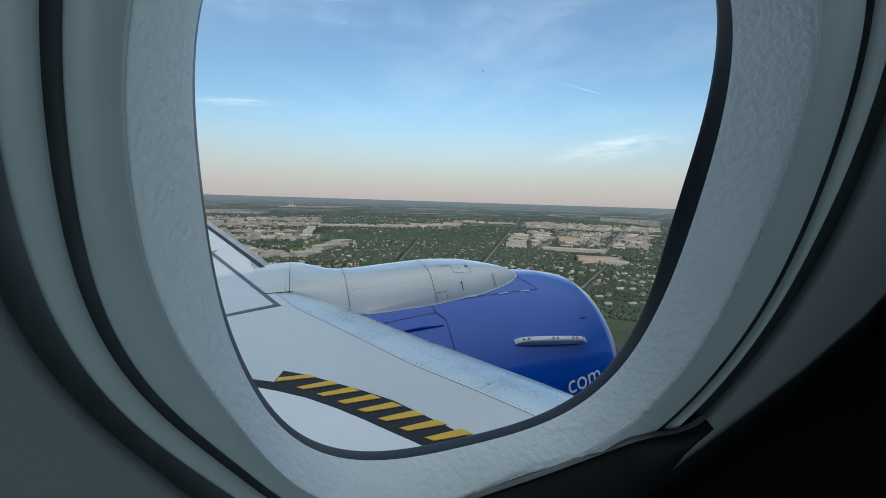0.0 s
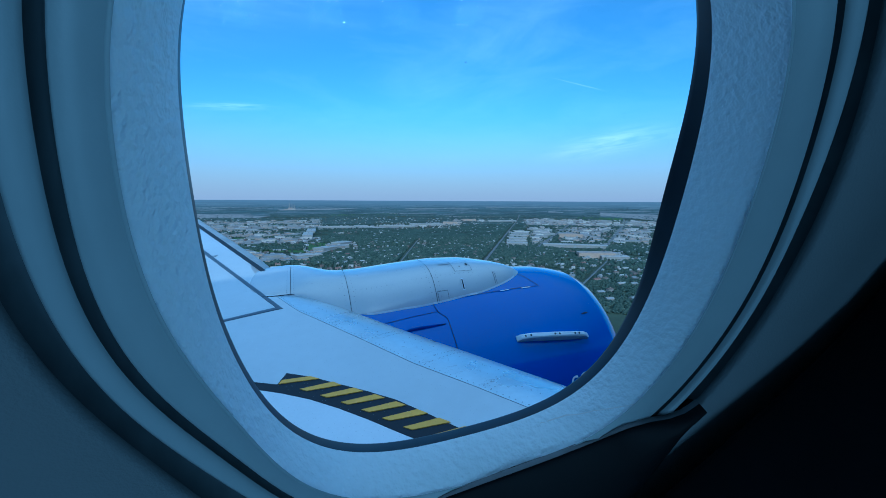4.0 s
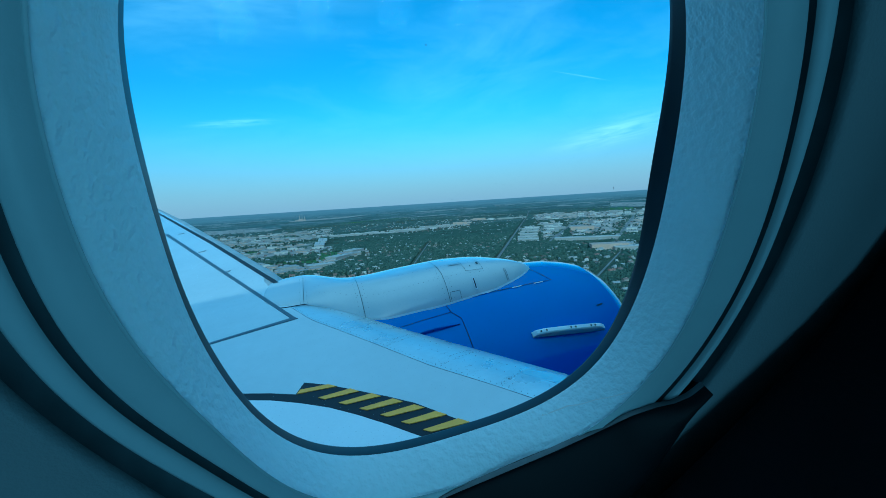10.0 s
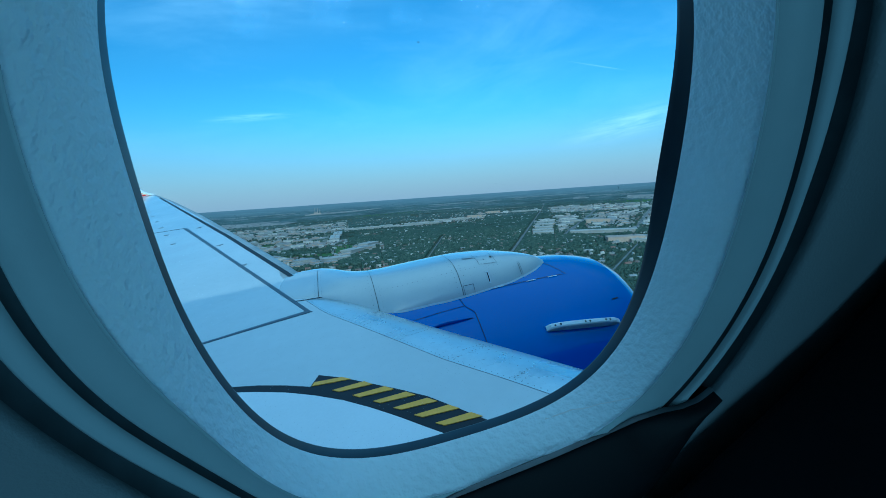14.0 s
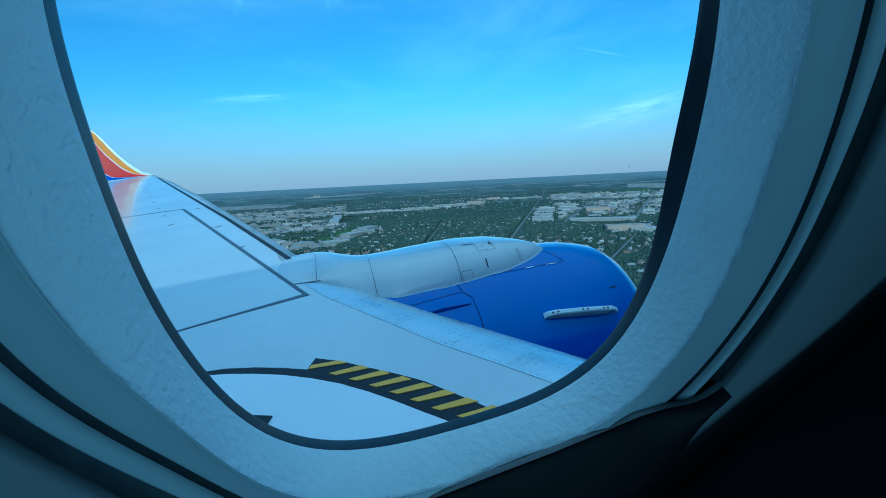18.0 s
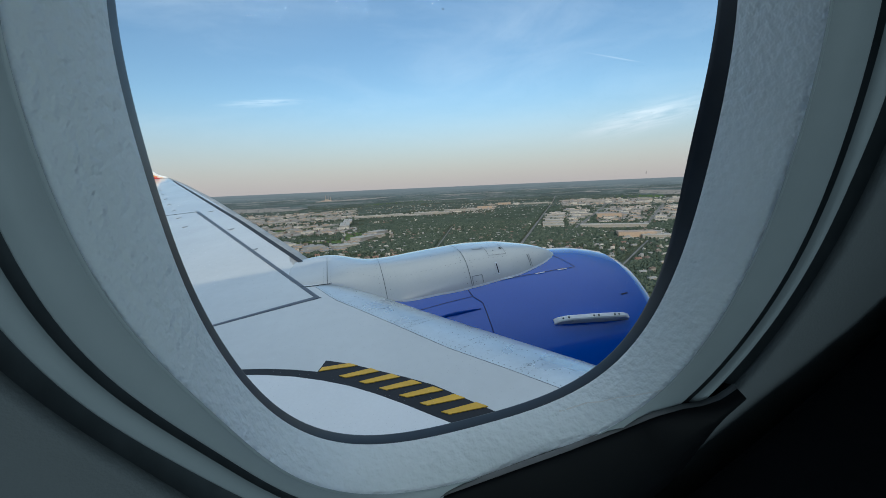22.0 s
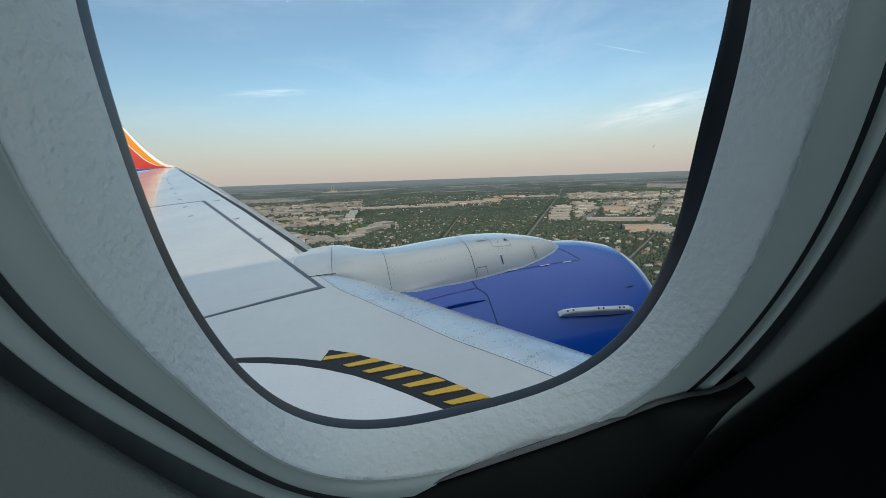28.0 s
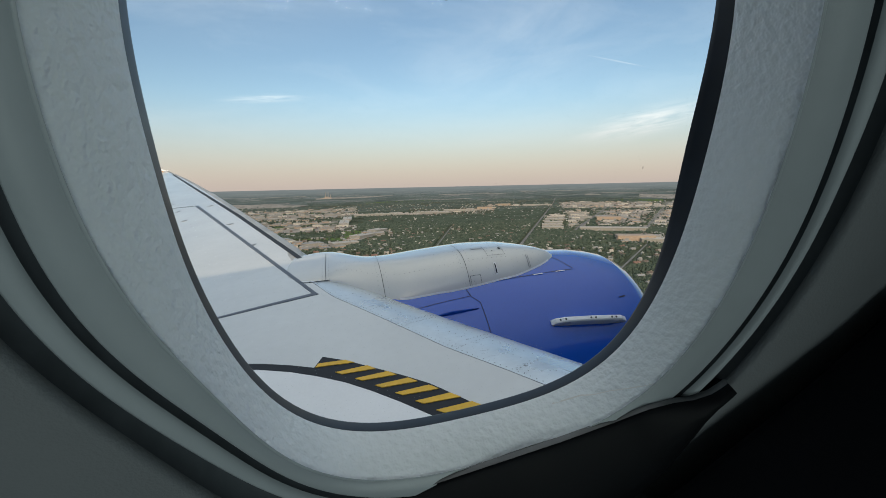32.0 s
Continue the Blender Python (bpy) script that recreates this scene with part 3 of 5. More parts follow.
strip("walkway_line", [(-2.545, 8.498), (-0.406, 3.494)], [(-2.474, 8.458), (-0.360, 3.465)], WALKWAY, label="dark grey walkway boundary line")
strip("walkway_line", [(-0.352, 3.46), (-1.40, 3.275), (-2.4, 3.1)], [(-0.41, 3.50), (-1.406, 3.295), (-2.4, 3.122)], WALKWAY, label="dark grey walkway boundary line")
strip("walkway_line", [(-3.607, 7.70), (-2.9, 5.0)], [(-3.56, 7.70), (-2.85, 5.0)], WALKWAY, label="dark grey walkway boundary line")
strip("walkway_line", [(-4.02, 8.6), (-3.1, 5.0)], [(-4.0, 8.6), (-3.08, 5.0)], WALKWAY, label="thin dark line before the spoilers")
strip("skin_joint", [(-3.9, 8.79), (-2.53, 8.487)], [(-3.9, 8.765), (-2.53, 8.465)], DARK_MARK, 0.002)
strip("slat_gap", [(-4.57, 14.35), (-1.565, 7.12), (-0.53, 4.50)], [(-4.56, 14.22), (-1.605, 7.075), (-0.58, 4.50)], DARK_MARK, 0.003, "dark gap behind the slat")

# fairing of the wing root: a bright panel inside a dark sealed edge
BAND_LO = [(-1.5, 2.66), (-1.2, 2.63), (-0.961, 2.565), (-0.829, 2.522), (-0.662, 2.445), (-0.499, 2.358), (-0.341, 2.251), (-0.192, 2.133), (-0.055, 1.998), (0.07, 1.859), (0.182, 1.724), (0.256, 1.638), (0.40, 1.46), (0.62, 1.2), (0.9, 0.85)]
BAND_UP = [(-1.5, 2.73), (-1.2, 2.68), (-0.953, 2.607), (-0.838, 2.583), (-0.67, 2.517), (-0.503, 2.433), (-0.364, 2.349), (-0.315, 2.453), (-0.18, 2.357), (-0.03, 2.218), (0.11, 2.089), (0.238, 1.959), (0.347, 1.808), (0.461, 1.647), (1.05, 0.85)]
mark("fairing_edge", BAND_LO + BAND_UP[::-1], DARK_MARK, 0.004, "dark sealed edge of the root fairing")
mark("root_fairing", [(-1.5, 0.1), *BAND_LO, (1.1, 0.1)], FAIRING_PAINT, 0.003, "white wing root fairing")
for i in range(9):
    f = (i - 0.0) / 6.0
    x, y = -0.245 + (0.327 + 0.245) * f, 2.35 + (1.733 - 2.35) * f
    x += 0.012 * math.sin(math.pi * min(1, f)) * 2
    q = [(-0.105, 0.002), (-0.07, -0.032), (0.116, -0.046), (0.074, 0.004)] if i else [(-0.112, -0.004), (-0.092, 0.03), (0.062, 0.008), (0.111, -0.037)]
    mark("hazard_bar", [(x + u, y + v) for u, v in q], YELLOW, 0.008, "yellow hazard bar" if i == 0 else "")
mark("step_mark", [(-0.991, 2.174), (-0.887, 2.153), (-0.734, 2.099), (-0.526, 1.996), (-0.564, 1.9), (-0.716, 1.987), (-0.861, 2.032), (-0.991, 2.05)], DARK_MARK, 0.008, "dark grey step mark")
mark("step_mark", [(-0.22, 1.662), (0.027, 1.579), (-0.005, 1.507), (-0.225, 1.589)], DARK_MARK, 0.008, "dark grey step mark")

# ---- winglet ----
winglet = thing("winglet", AIR, "blended winglet in blue, red and orange with white leading edge", "winglet")
WL_LE = [(-4.98, 15.42, 0.27), (-5.25, 15.48, 0.36), (-5.50, 15.55, 0.56), (-5.86, 15.66, 0.98), (-6.30, 15.8, 1.66), (-6.44, 15.83, 1.79)]
WL_TE = [(-6.24, 15.45, 0.27), (-6.27, 15.5, 0.40), (-6.33, 15.56, 0.62), (-6.46, 15.66, 1.07), (-6.62, 15.8, 1.66), (-6.84, 15.83, 1.83)]


def winglet_strip(name, f0, f1, mat, lab, s0=0.0, s1=1.0, lift=0.0):
    """A slice of the winglet between chord fractions f0(s), f1(s)."""
    rows_ = []
    for s in span(s0, s1, 14):
        le = [lerp(span(0, 1, 5), [p[i] for p in WL_LE], s) for i in range(3)]
        te = [lerp(span(0, 1, 5), [p[i] for p in WL_TE], s) for i in range(3)]
        p, q = [le[i] + (te[i] - le[i]) * f0(s) for i in range(3)], [le[i] + (te[i] - le[i]) * f1(s) for i in range(3)]
        h = 0.025
        rows_.append([(p[0], p[1] - h - lift, p[2]), (q[0], q[1] - h - lift, q[2]), (q[0], q[1] + h, q[2]), (p[0], p[1] + h, p[2])])
    part(name, loft(rows_, closed=True, caps=True), mat, winglet, lab)


clamp = lambda v: min(1.0, max(0.0, v))
edge_one = lambda s: lerp([0, 0.1, 0.25, 0.5, 0.76, 0.9, 1], [0.12, 0.16, 0.33, 0.47, 0.68, 1, 1], s)
edge_two = lambda s: lerp([0, 0.05, 0.1, 0.28, 1], [0.30, 0.60, 0.83, 1, 1], s)
winglet_strip("leading_strip", lambda s: 0.0, lambda s: 0.12 + 0.05 * s, WHITE, "white leading edge strip")
winglet_strip("orange_field", lambda s: 0.12 + 0.05 * s, lambda s: max(0.18, edge_one(s)), ORANGE, "orange painted field")
winglet_strip("red_field", lambda s: max(0.18, edge_one(s)), lambda s: max(0.19, edge_two(s), edge_one(s)), RED, "red painted field")
winglet_strip("blue_field", lambda s: max(0.19, edge_two(s), edge_one(s)), lambda s: 1.0, BLUE, "blue painted root")

winglet_strip("pinstripe", lambda s: max(0.17, edge_one(s)) - 0.018, lambda s: max(0.17, edge_one(s)) + 0.018, WHITE, "thin white line between orange and red", 0.02, 0.9, 0.004)
winglet_strip("pinstripe", lambda s: max(0.2, edge_two(s)) - 0.012, lambda s: max(0.2, edge_two(s)) + 0.012, WHITE, "thin white line between red and blue", 0.0, 0.27, 0.004)

# ---- the engine ----
engine = thing("engine", AIR, "blue jet engine nacelle on a white pylon under the wing", "jet engine")
EY, EZ = 3.8, -2.14
NA = 72


def revolve(profile, n=NA):
    return loft([[(x, EY + r * math.cos(2 * math.pi * i / n), EZ + r * math.sin(2 * math.pi * i / n)) for i in range(n)] for x, r in profile])


COWL_X = [-2.4, -1.6, -0.8, 0.0, 0.6, 1.2, 1.7, 2.0, 2.2, 2.33]
COWL_R = [0.72, 0.85, 0.97, 1.06, 1.095, 1.10, 1.08, 1.045, 1.00, 0.955]


def cowl_r(x):
    return lerp(COWL_X, COWL_R, x)


part("cowl", revolve([(x, r) for x, r in zip(COWL_X, COWL_R)]), BLUE, engine, "glossy dark blue fan cowl", True)
part("inlet_lip", revolve([(2.33, 0.955), (2.41, 0.91), (2.445, 0.87), (2.445, 0.84), (2.41, 0.81), (2.3, 0.785)]), BLUE, engine, "rounded inlet lip", True)
part("inlet_duct", revolve([(2.3, 0.785), (1.7, 0.80), (1.3, 0.80)]), EDGE_METAL, engine, "metal inlet duct", True)
part("fan_face", ([(1.3, EY + 0.8 * math.cos(2 * math.pi * i / NA), EZ + 0.8 * math.sin(2 * math.pi * i / NA)) for i in range(NA)], [tuple(range(NA))]), GAP, engine, "dark fan face")
PX = [-0.78, -0.72, -0.62, -0.45, -0.3, -0.1, 0.1, 0.3, 0.7, 0.85, 1.0, 1.3, 1.53, 1.69, 1.76]
PW = [0.03, 0.22, 0.35, 0.42, 0.42, 0.46, 0.51, 0.55, 0.515, 0.50, 0.49, 0.44, 0.31, 0.19, 0.04]
PT = [-0.95, -0.93, -0.908, -0.888, -0.872, -0.882, -0.893, -0.892, -0.882, -0.878, -0.88, -0.905, -0.95, -1.0, -1.06]
PC = [4.24, 4.23, 4.22, 4.2, 4.17, 4.06, 3.93, 3.86, 3.82, 3.81, 3.81, 3.78, 3.72, 3.68, 3.65]
PB = [-1.0, -1.0, -1.0, -1.0, -1.01, -1.18, -1.45, -1.75, -1.75, -1.75, -1.75, -1.75, -1.75, -1.75, -1.75]
PE = [0.5, 0.5, 0.5, 0.5, 0.52, 0.70, 0.72, 0.55, 0.42, 0.42, 0.42, 0.44, 0.48, 0.52, 0.55]


def eased(ys, x):
    """The table's value at x, with its corners rounded off."""
    r = min(0.09, x + 0.78, 1.76 - x)
    return sum(lerp(PX, ys, x + r * k / 4) * (5 - abs(k)) for k in range(-4, 5)) / 25


def pylon_ring(x, grow=0.0, n=28):
    w, t, c, zb, e = eased(PW, x) + grow, eased(PT, x) + grow, eased(PC, x), eased(PB, x), eased(PE, x)
    k, lift = lerp([-0.35, 0.15], [1, 0], x), lerp([-0.78, -0.62, -0.45, -0.3, -0.1], [0.0, 0.010, 0.020, 0.034, 0.066], x)
    k = k * k * (3 - 2 * k)
    out = []
    for h in span(0.0, math.pi, n):
        y, s = c + w * math.copysign(abs(math.cos(h)) ** lerp([0.0, 0.5, 1.2, 1.7], [0.75, 0.62, 0.62, 0.75], x), math.cos(h)), math.sin(h)
        out.append((x, y, (1 - k) * (zb + (t - zb) * s ** e) + k * (wing_z(y) - 0.008 + grow + lift * s ** 0.8)))
    return out


part("pylon_fairing", loft([pylon_ring(x, 0.0, 44) for x in span(-0.78, 1.76, 110)], closed=False, caps=False), PYLON_PAINT, engine, "cream white pylon fairing with riveted joints", True)


def seam(name, x, wide, h0, h1, lab="", mat=None):
    """A joint line across the pylon fairing at x."""
    a, b = pylon_ring(x, 0.003, 40), pylon_ring(x + wide, 0.003, 40)
    i0, i1 = int(h0 * 40), int(h1 * 40)
    part(name, loft([a[i0:i1 + 1], b[i0:i1 + 1]], closed=False), mat or SEAM, engine, lab)


seam("joint", -0.30, 0.004, 0.3, 0.97, "dark riveted joint line")
seam("joint", 0.165, 0.0038, 0.3, 0.93)
seam("joint", 0.87, 0.004, 0.3, 0.95)


def on_cowl(x, deg, lift=0.003):
    r = cowl_r(x) + lift
    return (x, EY + r * math.cos(radians(deg)), EZ + r * math.sin(radians(deg)))


def cowl_line(name, pts, wide=0.012, mat=None, lab="", lift=0.003):
    """A line on the cowl through (x, degrees round) points."""
    a, b = [], []
    for s in span(0, len(pts) - 1, 12 * (len(pts) - 1)):
        x, d = lerp(range(len(pts)), [p[0] for p in pts], s), lerp(range(len(pts)), [p[1] for p in pts], s)
        k = min(int(s), len(pts) - 2)
        dx, dd = pts[k + 1][0] - pts[k][0], radians(pts[k + 1][1] - pts[k][1]) * 1.1
        n = math.hypot(dx, dd)
        ox, od = -dd / n * wide / 2, dx / n * wide / 2
        a.append(on_cowl(x + ox, d + math.degrees(od / 1.1), lift))
        b.append(on_cowl(x - ox, d - math.degrees(od / 1.1), lift))
    part(name, loft([a, b], closed=False), mat or DARK_MARK, engine, lab)


cowl_line("cowl_joint", [(0.847, 114.0), (1.35, 113.2), (1.843, 112.6), (1.78, 104.0), (1.72, 96.0)], 0.005, None, "dark cowl door joint")
cowl_line("cowl_joint", [(0.82, 113.0), (0.845, 120.0), (0.90, 124.0), (0.90, 138.0), (0.93, 165.0)], 0.005)
cowl_line("cowl_joint", [(0.2, 121.0), (0.84, 119.6)], 0.004)
for x0 in (1.15, 1.45, 1.66):
    cowl_line("latch", [(x0, 113.4), (x0 + 0.09, 113.2)], 0.009, WHITE, "", 0.005)
cowl_line("drain_slot", [(2.10, 132.4), (2.17, 131.8)], 0.012, None)
# small scoop on the cowl
part("scoop", loft([[on_cowl(x, d - w * 1.2, 0.0), on_cowl(x, d - w * 0.6, 0.05 * w), on_cowl(x, d, 0.055 * w + 0.002), on_cowl(x, d + w * 0.9, 0.03 * w), on_cowl(x, d + w * 1.2, 0.0)] for x, d, w in [(0.52, 126.7, 0.3), (0.58, 126.6, 0.5), (0.66, 126.6, 0.55), (0.76, 126.7, 0.4), (0.87, 126.8, 0.08)]], closed=False), BLUE, engine, "small blue air scoop", True)
part("scoop_mouth", loft([[on_cowl(0.525, 127.2, 0.004), on_cowl(0.525, 126.5, 0.014)], [on_cowl(0.66, 127.2, 0.005), on_cowl(0.66, 126.5, 0.026)], [on_cowl(0.87, 127.0, 0.004), on_cowl(0.87, 126.7, 0.006)]], closed=False), DARK_MARK, engine)
# strake: a thick white blade standing out of the cowl
chine = []
for x, d, h in [(1.40, 139.6, 0.015), (1.43, 139.7, 0.05), (1.50, 140.2, 0.08), (1.70, 141.7, 0.10), (1.9, 143.0, 0.105), (1.98, 143.4, 0.09), (2.05, 143.7, 0.03)]:
    chine.append([on_cowl(x, d + 1.3, -0.01), on_cowl(x, d + 1.0, h * 0.9), on_cowl(x, d + 0.5, h), on_cowl(x, d - 0.6, h), on_cowl(x, d - 1.1, h * 0.85), on_cowl(x, d - 1.3, -0.01)])
strake = part("strake", loft(chine, closed=True, caps=True), WHITE, engine, "white vortex strake blade", False)
for x in (1.46, 1.50, 1.70, 1.74, 1.88, 1.92):
    d, h = lerp([1.40, 1.43, 1.50, 1.70, 1.9, 1.98], [139.6, 139.7, 140.2, 141.7, 143.0, 143.4], x), lerp([1.40, 1.43, 1.50, 1.70, 1.9, 1.98], [0.015, 0.05, 0.08, 0.10, 0.105, 0.09], x)
    part("bolt", ([on_cowl(x + 0.009 * math.cos(a), d - 0.05 + 0.42 * math.sin(a), h + 0.003) for a in span(0, 2 * math.pi * 7 / 8, 7)], [tuple(range(8))]), DARK_MARK, strake)

# pale flange along the foot of the pylon, where it meets the cowl
foot = [[], []]
for x in span(0.28, 1.68, 60):
    row = pylon_ring(x, 0.004, 240)
    far_out = [math.hypot(p[1] - EY, p[2] - EZ) - cowl_r(x) - 0.002 for p in row]
    k = next(q for q in range(239, 120, -1) if far_out[q] > 0)
    f = far_out[k] / (far_out[k] - far_out[k + 1])
    lo, hi = Vector(row[k]).lerp(Vector(row[k + 1]), f), Vector(row[k - 1]).lerp(Vector(row[k]), f)
    foot[0].append(tuple(lo))
    foot[1].append(tuple(lo + (hi - lo).normalized() * 0.016))
part("flange", loft(foot, closed=False), FAIRING_PAINT, engine, "pale flange along the foot of the pylon", True)

# vents and latches on the pylon


def pylon_patch(name, x0, x1, h0, h1, mat=None, grow=0.004, lab=""):
    part(name, loft([[pylon_ring(x, grow, 400)[int(round(h))] for h in span(h0 * 400, h1 * 400, 6)] for x in (x0, x1)], closed=False), mat or SEAM, engine, lab)


pylon_patch("vent_rim", 1.117, 1.137, 0.727, 0.813, FAIRING_PAINT, 0.0035, "pale rim of the vent slot")
pylon_patch("vent", 1.122, 1.132, 0.735, 0.805, DARK_MARK, 0.005, "dark vent slot")
pylon_patch("vent", 1.445, 1.449, 0.67, 0.78)
pylon_patch("vent", 1.461, 1.464, 0.67, 0.78)
pylon_patch("vent_rim", 0.985, 1.075, 0.545, 0.568, GREY_MARK, 0.0035)
pylon_patch("vent", 0.99, 1.07, 0.550, 0.563, PYLON_PAINT, 0.005)
pylon_patch("vent", 1.225, 1.242, 0.565, 0.592, DARK_MARK)
pylon_patch("vent", 1.15, 1.158, 0.60, 0.612, DARK_MARK)
for x0, x1, h0, h1 in ((1.09, 1.093, 0.52, 0.66), (1.25, 1.253, 0.52, 0.66)):
    pylon_patch("hatch_joint", x0, x1, h0, h1)
pylon_patch("hatch_joint", 1.09, 1.253, 0.657, 0.6595)
for x0, x1, h0, h1 in ((0.885, 0.888, 0.80, 0.93), (0.975, 0.978, 0.80, 0.93)):
    pylon_patch("hatch_joint", x0, x1, h0, h1)
pylon_patch("hatch_joint", 0.885, 0.978, 0.80, 0.8025)


def dots(name, centres, r, mat, parent, lab):
    """Rows of rivet heads as tiny raised hexagons, joined."""
    v, f = [], []
    for c, u, w in centres:
        c, u, w = Vector(c), Vector(u).normalized() * r, Vector(w).normalized() * r
        o = len(v)
        v += [tuple(c + u * math.cos(a) + w * math.sin(a)) for a in span(0, 2 * math.pi * 5 / 6, 5)]
        f.append(tuple(range(o, o + 6)))
    return tagged(part(name, (v, f), mat, parent, lab), kind="stuff")


heads = []
for xs in (-0.33, -0.27, 0.13, 0.205, 0.835, 0.915):
    row = pylon_ring(xs, 0.0035, 60)
    for k in range(22, 56, 2):
        heads.append((row[k], (1, 0, 0), (0, row[k + 1][1] - row[k][1], row[k + 1][2] - row[k][2])))
for k in (33, 41):
    for xs in span(-0.2, 1.25, 34):
        row = pylon_ring(xs, 0.0035, 60)
        heads.append((row[k], (1, 0, 0), (0, row[k + 1][1] - row[k][1], row[k + 1][2] - row[k][2])))
dots("rivets", heads, 0.0028, SEAM, engine, "rows of rivet heads")
heads = []
streaks = []
rng = random.Random(3)


def on_nose(y, u):
    """A place on the metal leading edge: u is the share of its depth, from the nose aft."""
    w, sec = lerp(NOSE_Y, NOSE_W, y), section(y)
    return (lerp(LE_Y, LE_X, y) - u * w, y, wing_z(y) + lerp([p[0] for p in sec[4:]], [p[1] for p in sec[4:]], u * w) + 0.003)


for y in span(0.9, 3.7, 90):
    heads.append((on_nose(y, 0.955), (1, 0, 0), (0, 1, WB)))
for y in span(0.9, 3.6, 60):
    for u in (0.45, 0.66):
        if rng.random() < 0.6:
            heads.append((on_nose(y, u + rng.uniform(-0.004, 0.004)), (1, 0, 0), (0, 1, WB)))
for y in (1.2, 1.62, 2.08, 2.45, 2.85, 3.2):
    for u in span(0.25, 0.93, 11):
        for dy in (-0.02, 0.02):
            if rng.random() < 0.8:
                heads.append((on_nose(y - 0.2 * u + dy, u), (1, 0, 0), (0, 1, WB)))
for k in range(75):
    y, u = rng.uniform(0.9, 3.4), rng.uniform(0.22, 0.9)
    if rng.random() < 0.5:
        y = rng.choice((1.2, 1.62, 2.08, 2.45, 2.85, 3.2)) - 0.2 * u + rng.uniform(-0.03, 0.03)
    x, y, z = on_nose(y, u)
    n, h = rng.uniform(0.015, 0.07), rng.uniform(0.0006, 0.0016)
    zb = on_nose(y, u + n / 0.5)[2]
    streaks.append(([(x, y - h, z), (x, y + h, z), (x - n, y + h * 0.3, zb), (x - n, y - h * 0.3, zb)], [(0, 1, 2, 3)]))
tagged(part("grime_streaks", join(*streaks), GREY_MARK, wing, "thin dark grime streaks"), kind="stuff")
for y in span(4.9, 14.0, 60):
    x = lerp(LE_Y, LE_X, y) - lerp(NOSE_Y, NOSE_W, y)
    heads.append(((x - 0.12, y, wing_z(y) + 0.003), (1, 0, 0), (0, 1, WB)))
dots("rivets", heads, 0.0036, GREY_MARK, wing, "rows of rivet heads")
# small plates beside the walkway line, and smudges behind the slat
for k in range(7):
    y = 7.3 + 0.85 * k
    mark("access_plate", [(lerp([5, 13], [-1.52, -4.55], y) + 0.035 * p, y + 0.04 * q) for p, q in ((-1, -0.4), (0.2, -1), (1, 0.2), (-0.2, 1))], GREY_MARK, 0.004, "small grey access plate")
for y in (5.3, 6.6, 8.3):
    mark("smudge", [(lerp([5, 13], [-1.02, -3.98], y) + 0.05 * p, y + 0.07 * q) for p, q in ((-1, -0.2), (0.1, -0.7), (0.7, -0.3), (0.9, 0.4), (-0.2, 0.3))], GREY_MARK, 0.004, "dark smudge behind the slat")
strip("fairing_joint", [(-0.53, 3.795), (-0.45, 3.765), (-0.3, 3.745), (-0.15, 3.70)], [(-0.532, 3.788), (-0.451, 3.757), (-0.3, 3.737), (-0.15, 3.692)], DARK_MARK, 0.004, "dark joint round the fairing's tail", 24)
strip("panel_joint", [(lerp(LE_Y, LE_X, y) - lerp(NOSE_Y, NOSE_W, y), y) for y in span(0.3, 3.8, 30)], [(lerp(LE_Y, LE_X, y) - lerp(NOSE_Y, NOSE_W, y) - 0.0020, y) for y in span(0.3, 3.8, 30)], FINE_JOINT, 0.003, "fine joint behind the leading edge", 60)

# lettering low on the cowl
text = bpy.data.curves.new("lettering", "FONT")
text.body, text.size, text.align_x = "com", 0.205, "CENTER"
tob = new("lettering", text)
bpy.context.view_layer.update()
tme = bpy.data.meshes.new_from_object(tob.evaluated_get(bpy.context.evaluated_depsgraph_get()))
bpy.data.objects.remove(tob)
# wrap: the word runs forward along the cowl and stands upright on its flank
for v in tme.vertices:
    v.co = on_cowl(1.95 + v.co.x, 163.8 - math.degrees(v.co.y / 1.05) - v.co.x * 7, 0.004)
tme.materials.append(WHITE)
letters = new("lettering", tme)
letters.parent = engine
letters["label"] = "white letters com on the cowl"

# ---- ground ----
def far_z(r):
    """Height of the land at the distance r: flat, then lifted towards the horizon where the sheet ends."""
    return lerp([0, 2900, 3300, 3700, 4100, 4500, 4800, 4920], [-ALT, -ALT, -ALT * 0.965, -ALT * 0.83, -ALT * 0.62, -ALT * 0.36, -ALT * 0.13, -4.0], r)


def at(az, d):
    """A place on the land by bearing (degrees from +y towards +x) and distance."""
    return d * math.sin(radians(az)), d * math.cos(radians(az))


GRASS = material("grass_and_lots", (0.080, 0.092, 0.058), 0.95, 0.0, 0.55, 0.006, fine=0.05, spec=0.1)
LOT = material("pale_lot", (0.33, 0.295, 0.26), 0.9, 0.0, 0.5, 0.03, fine=0.2, spec=0.1)
ESTATE = material("estate_ground", (0.36, 0.315, 0.27), 0.95, 0.0, 0.4, 0.03, fine=0.2, spec=0.1)
et = ESTATE.node_tree
e_base = et.nodes["Principled BSDF"].inputs["Base Color"]
e_pale = e_base.links[0].from_socket
e_co, e_map, e_noise, e_ramp, e_mix = (et.nodes.new(k) for k in ("ShaderNodeTexCoord", "ShaderNodeMapping", "ShaderNodeTexNoise", "ShaderNodeMapRange", "ShaderNodeMix"))
e_map.inputs["Scale"].default_value = (0.014, 0.030, 1.0)
e_noise.inputs["Scale"].default_value, e_noise.inputs["Detail"].default_value = 1.0, 6.0
e_ramp.inputs["From Min"].default_value, e_ramp.inputs["From Max"].default_value = 0.46, 0.56
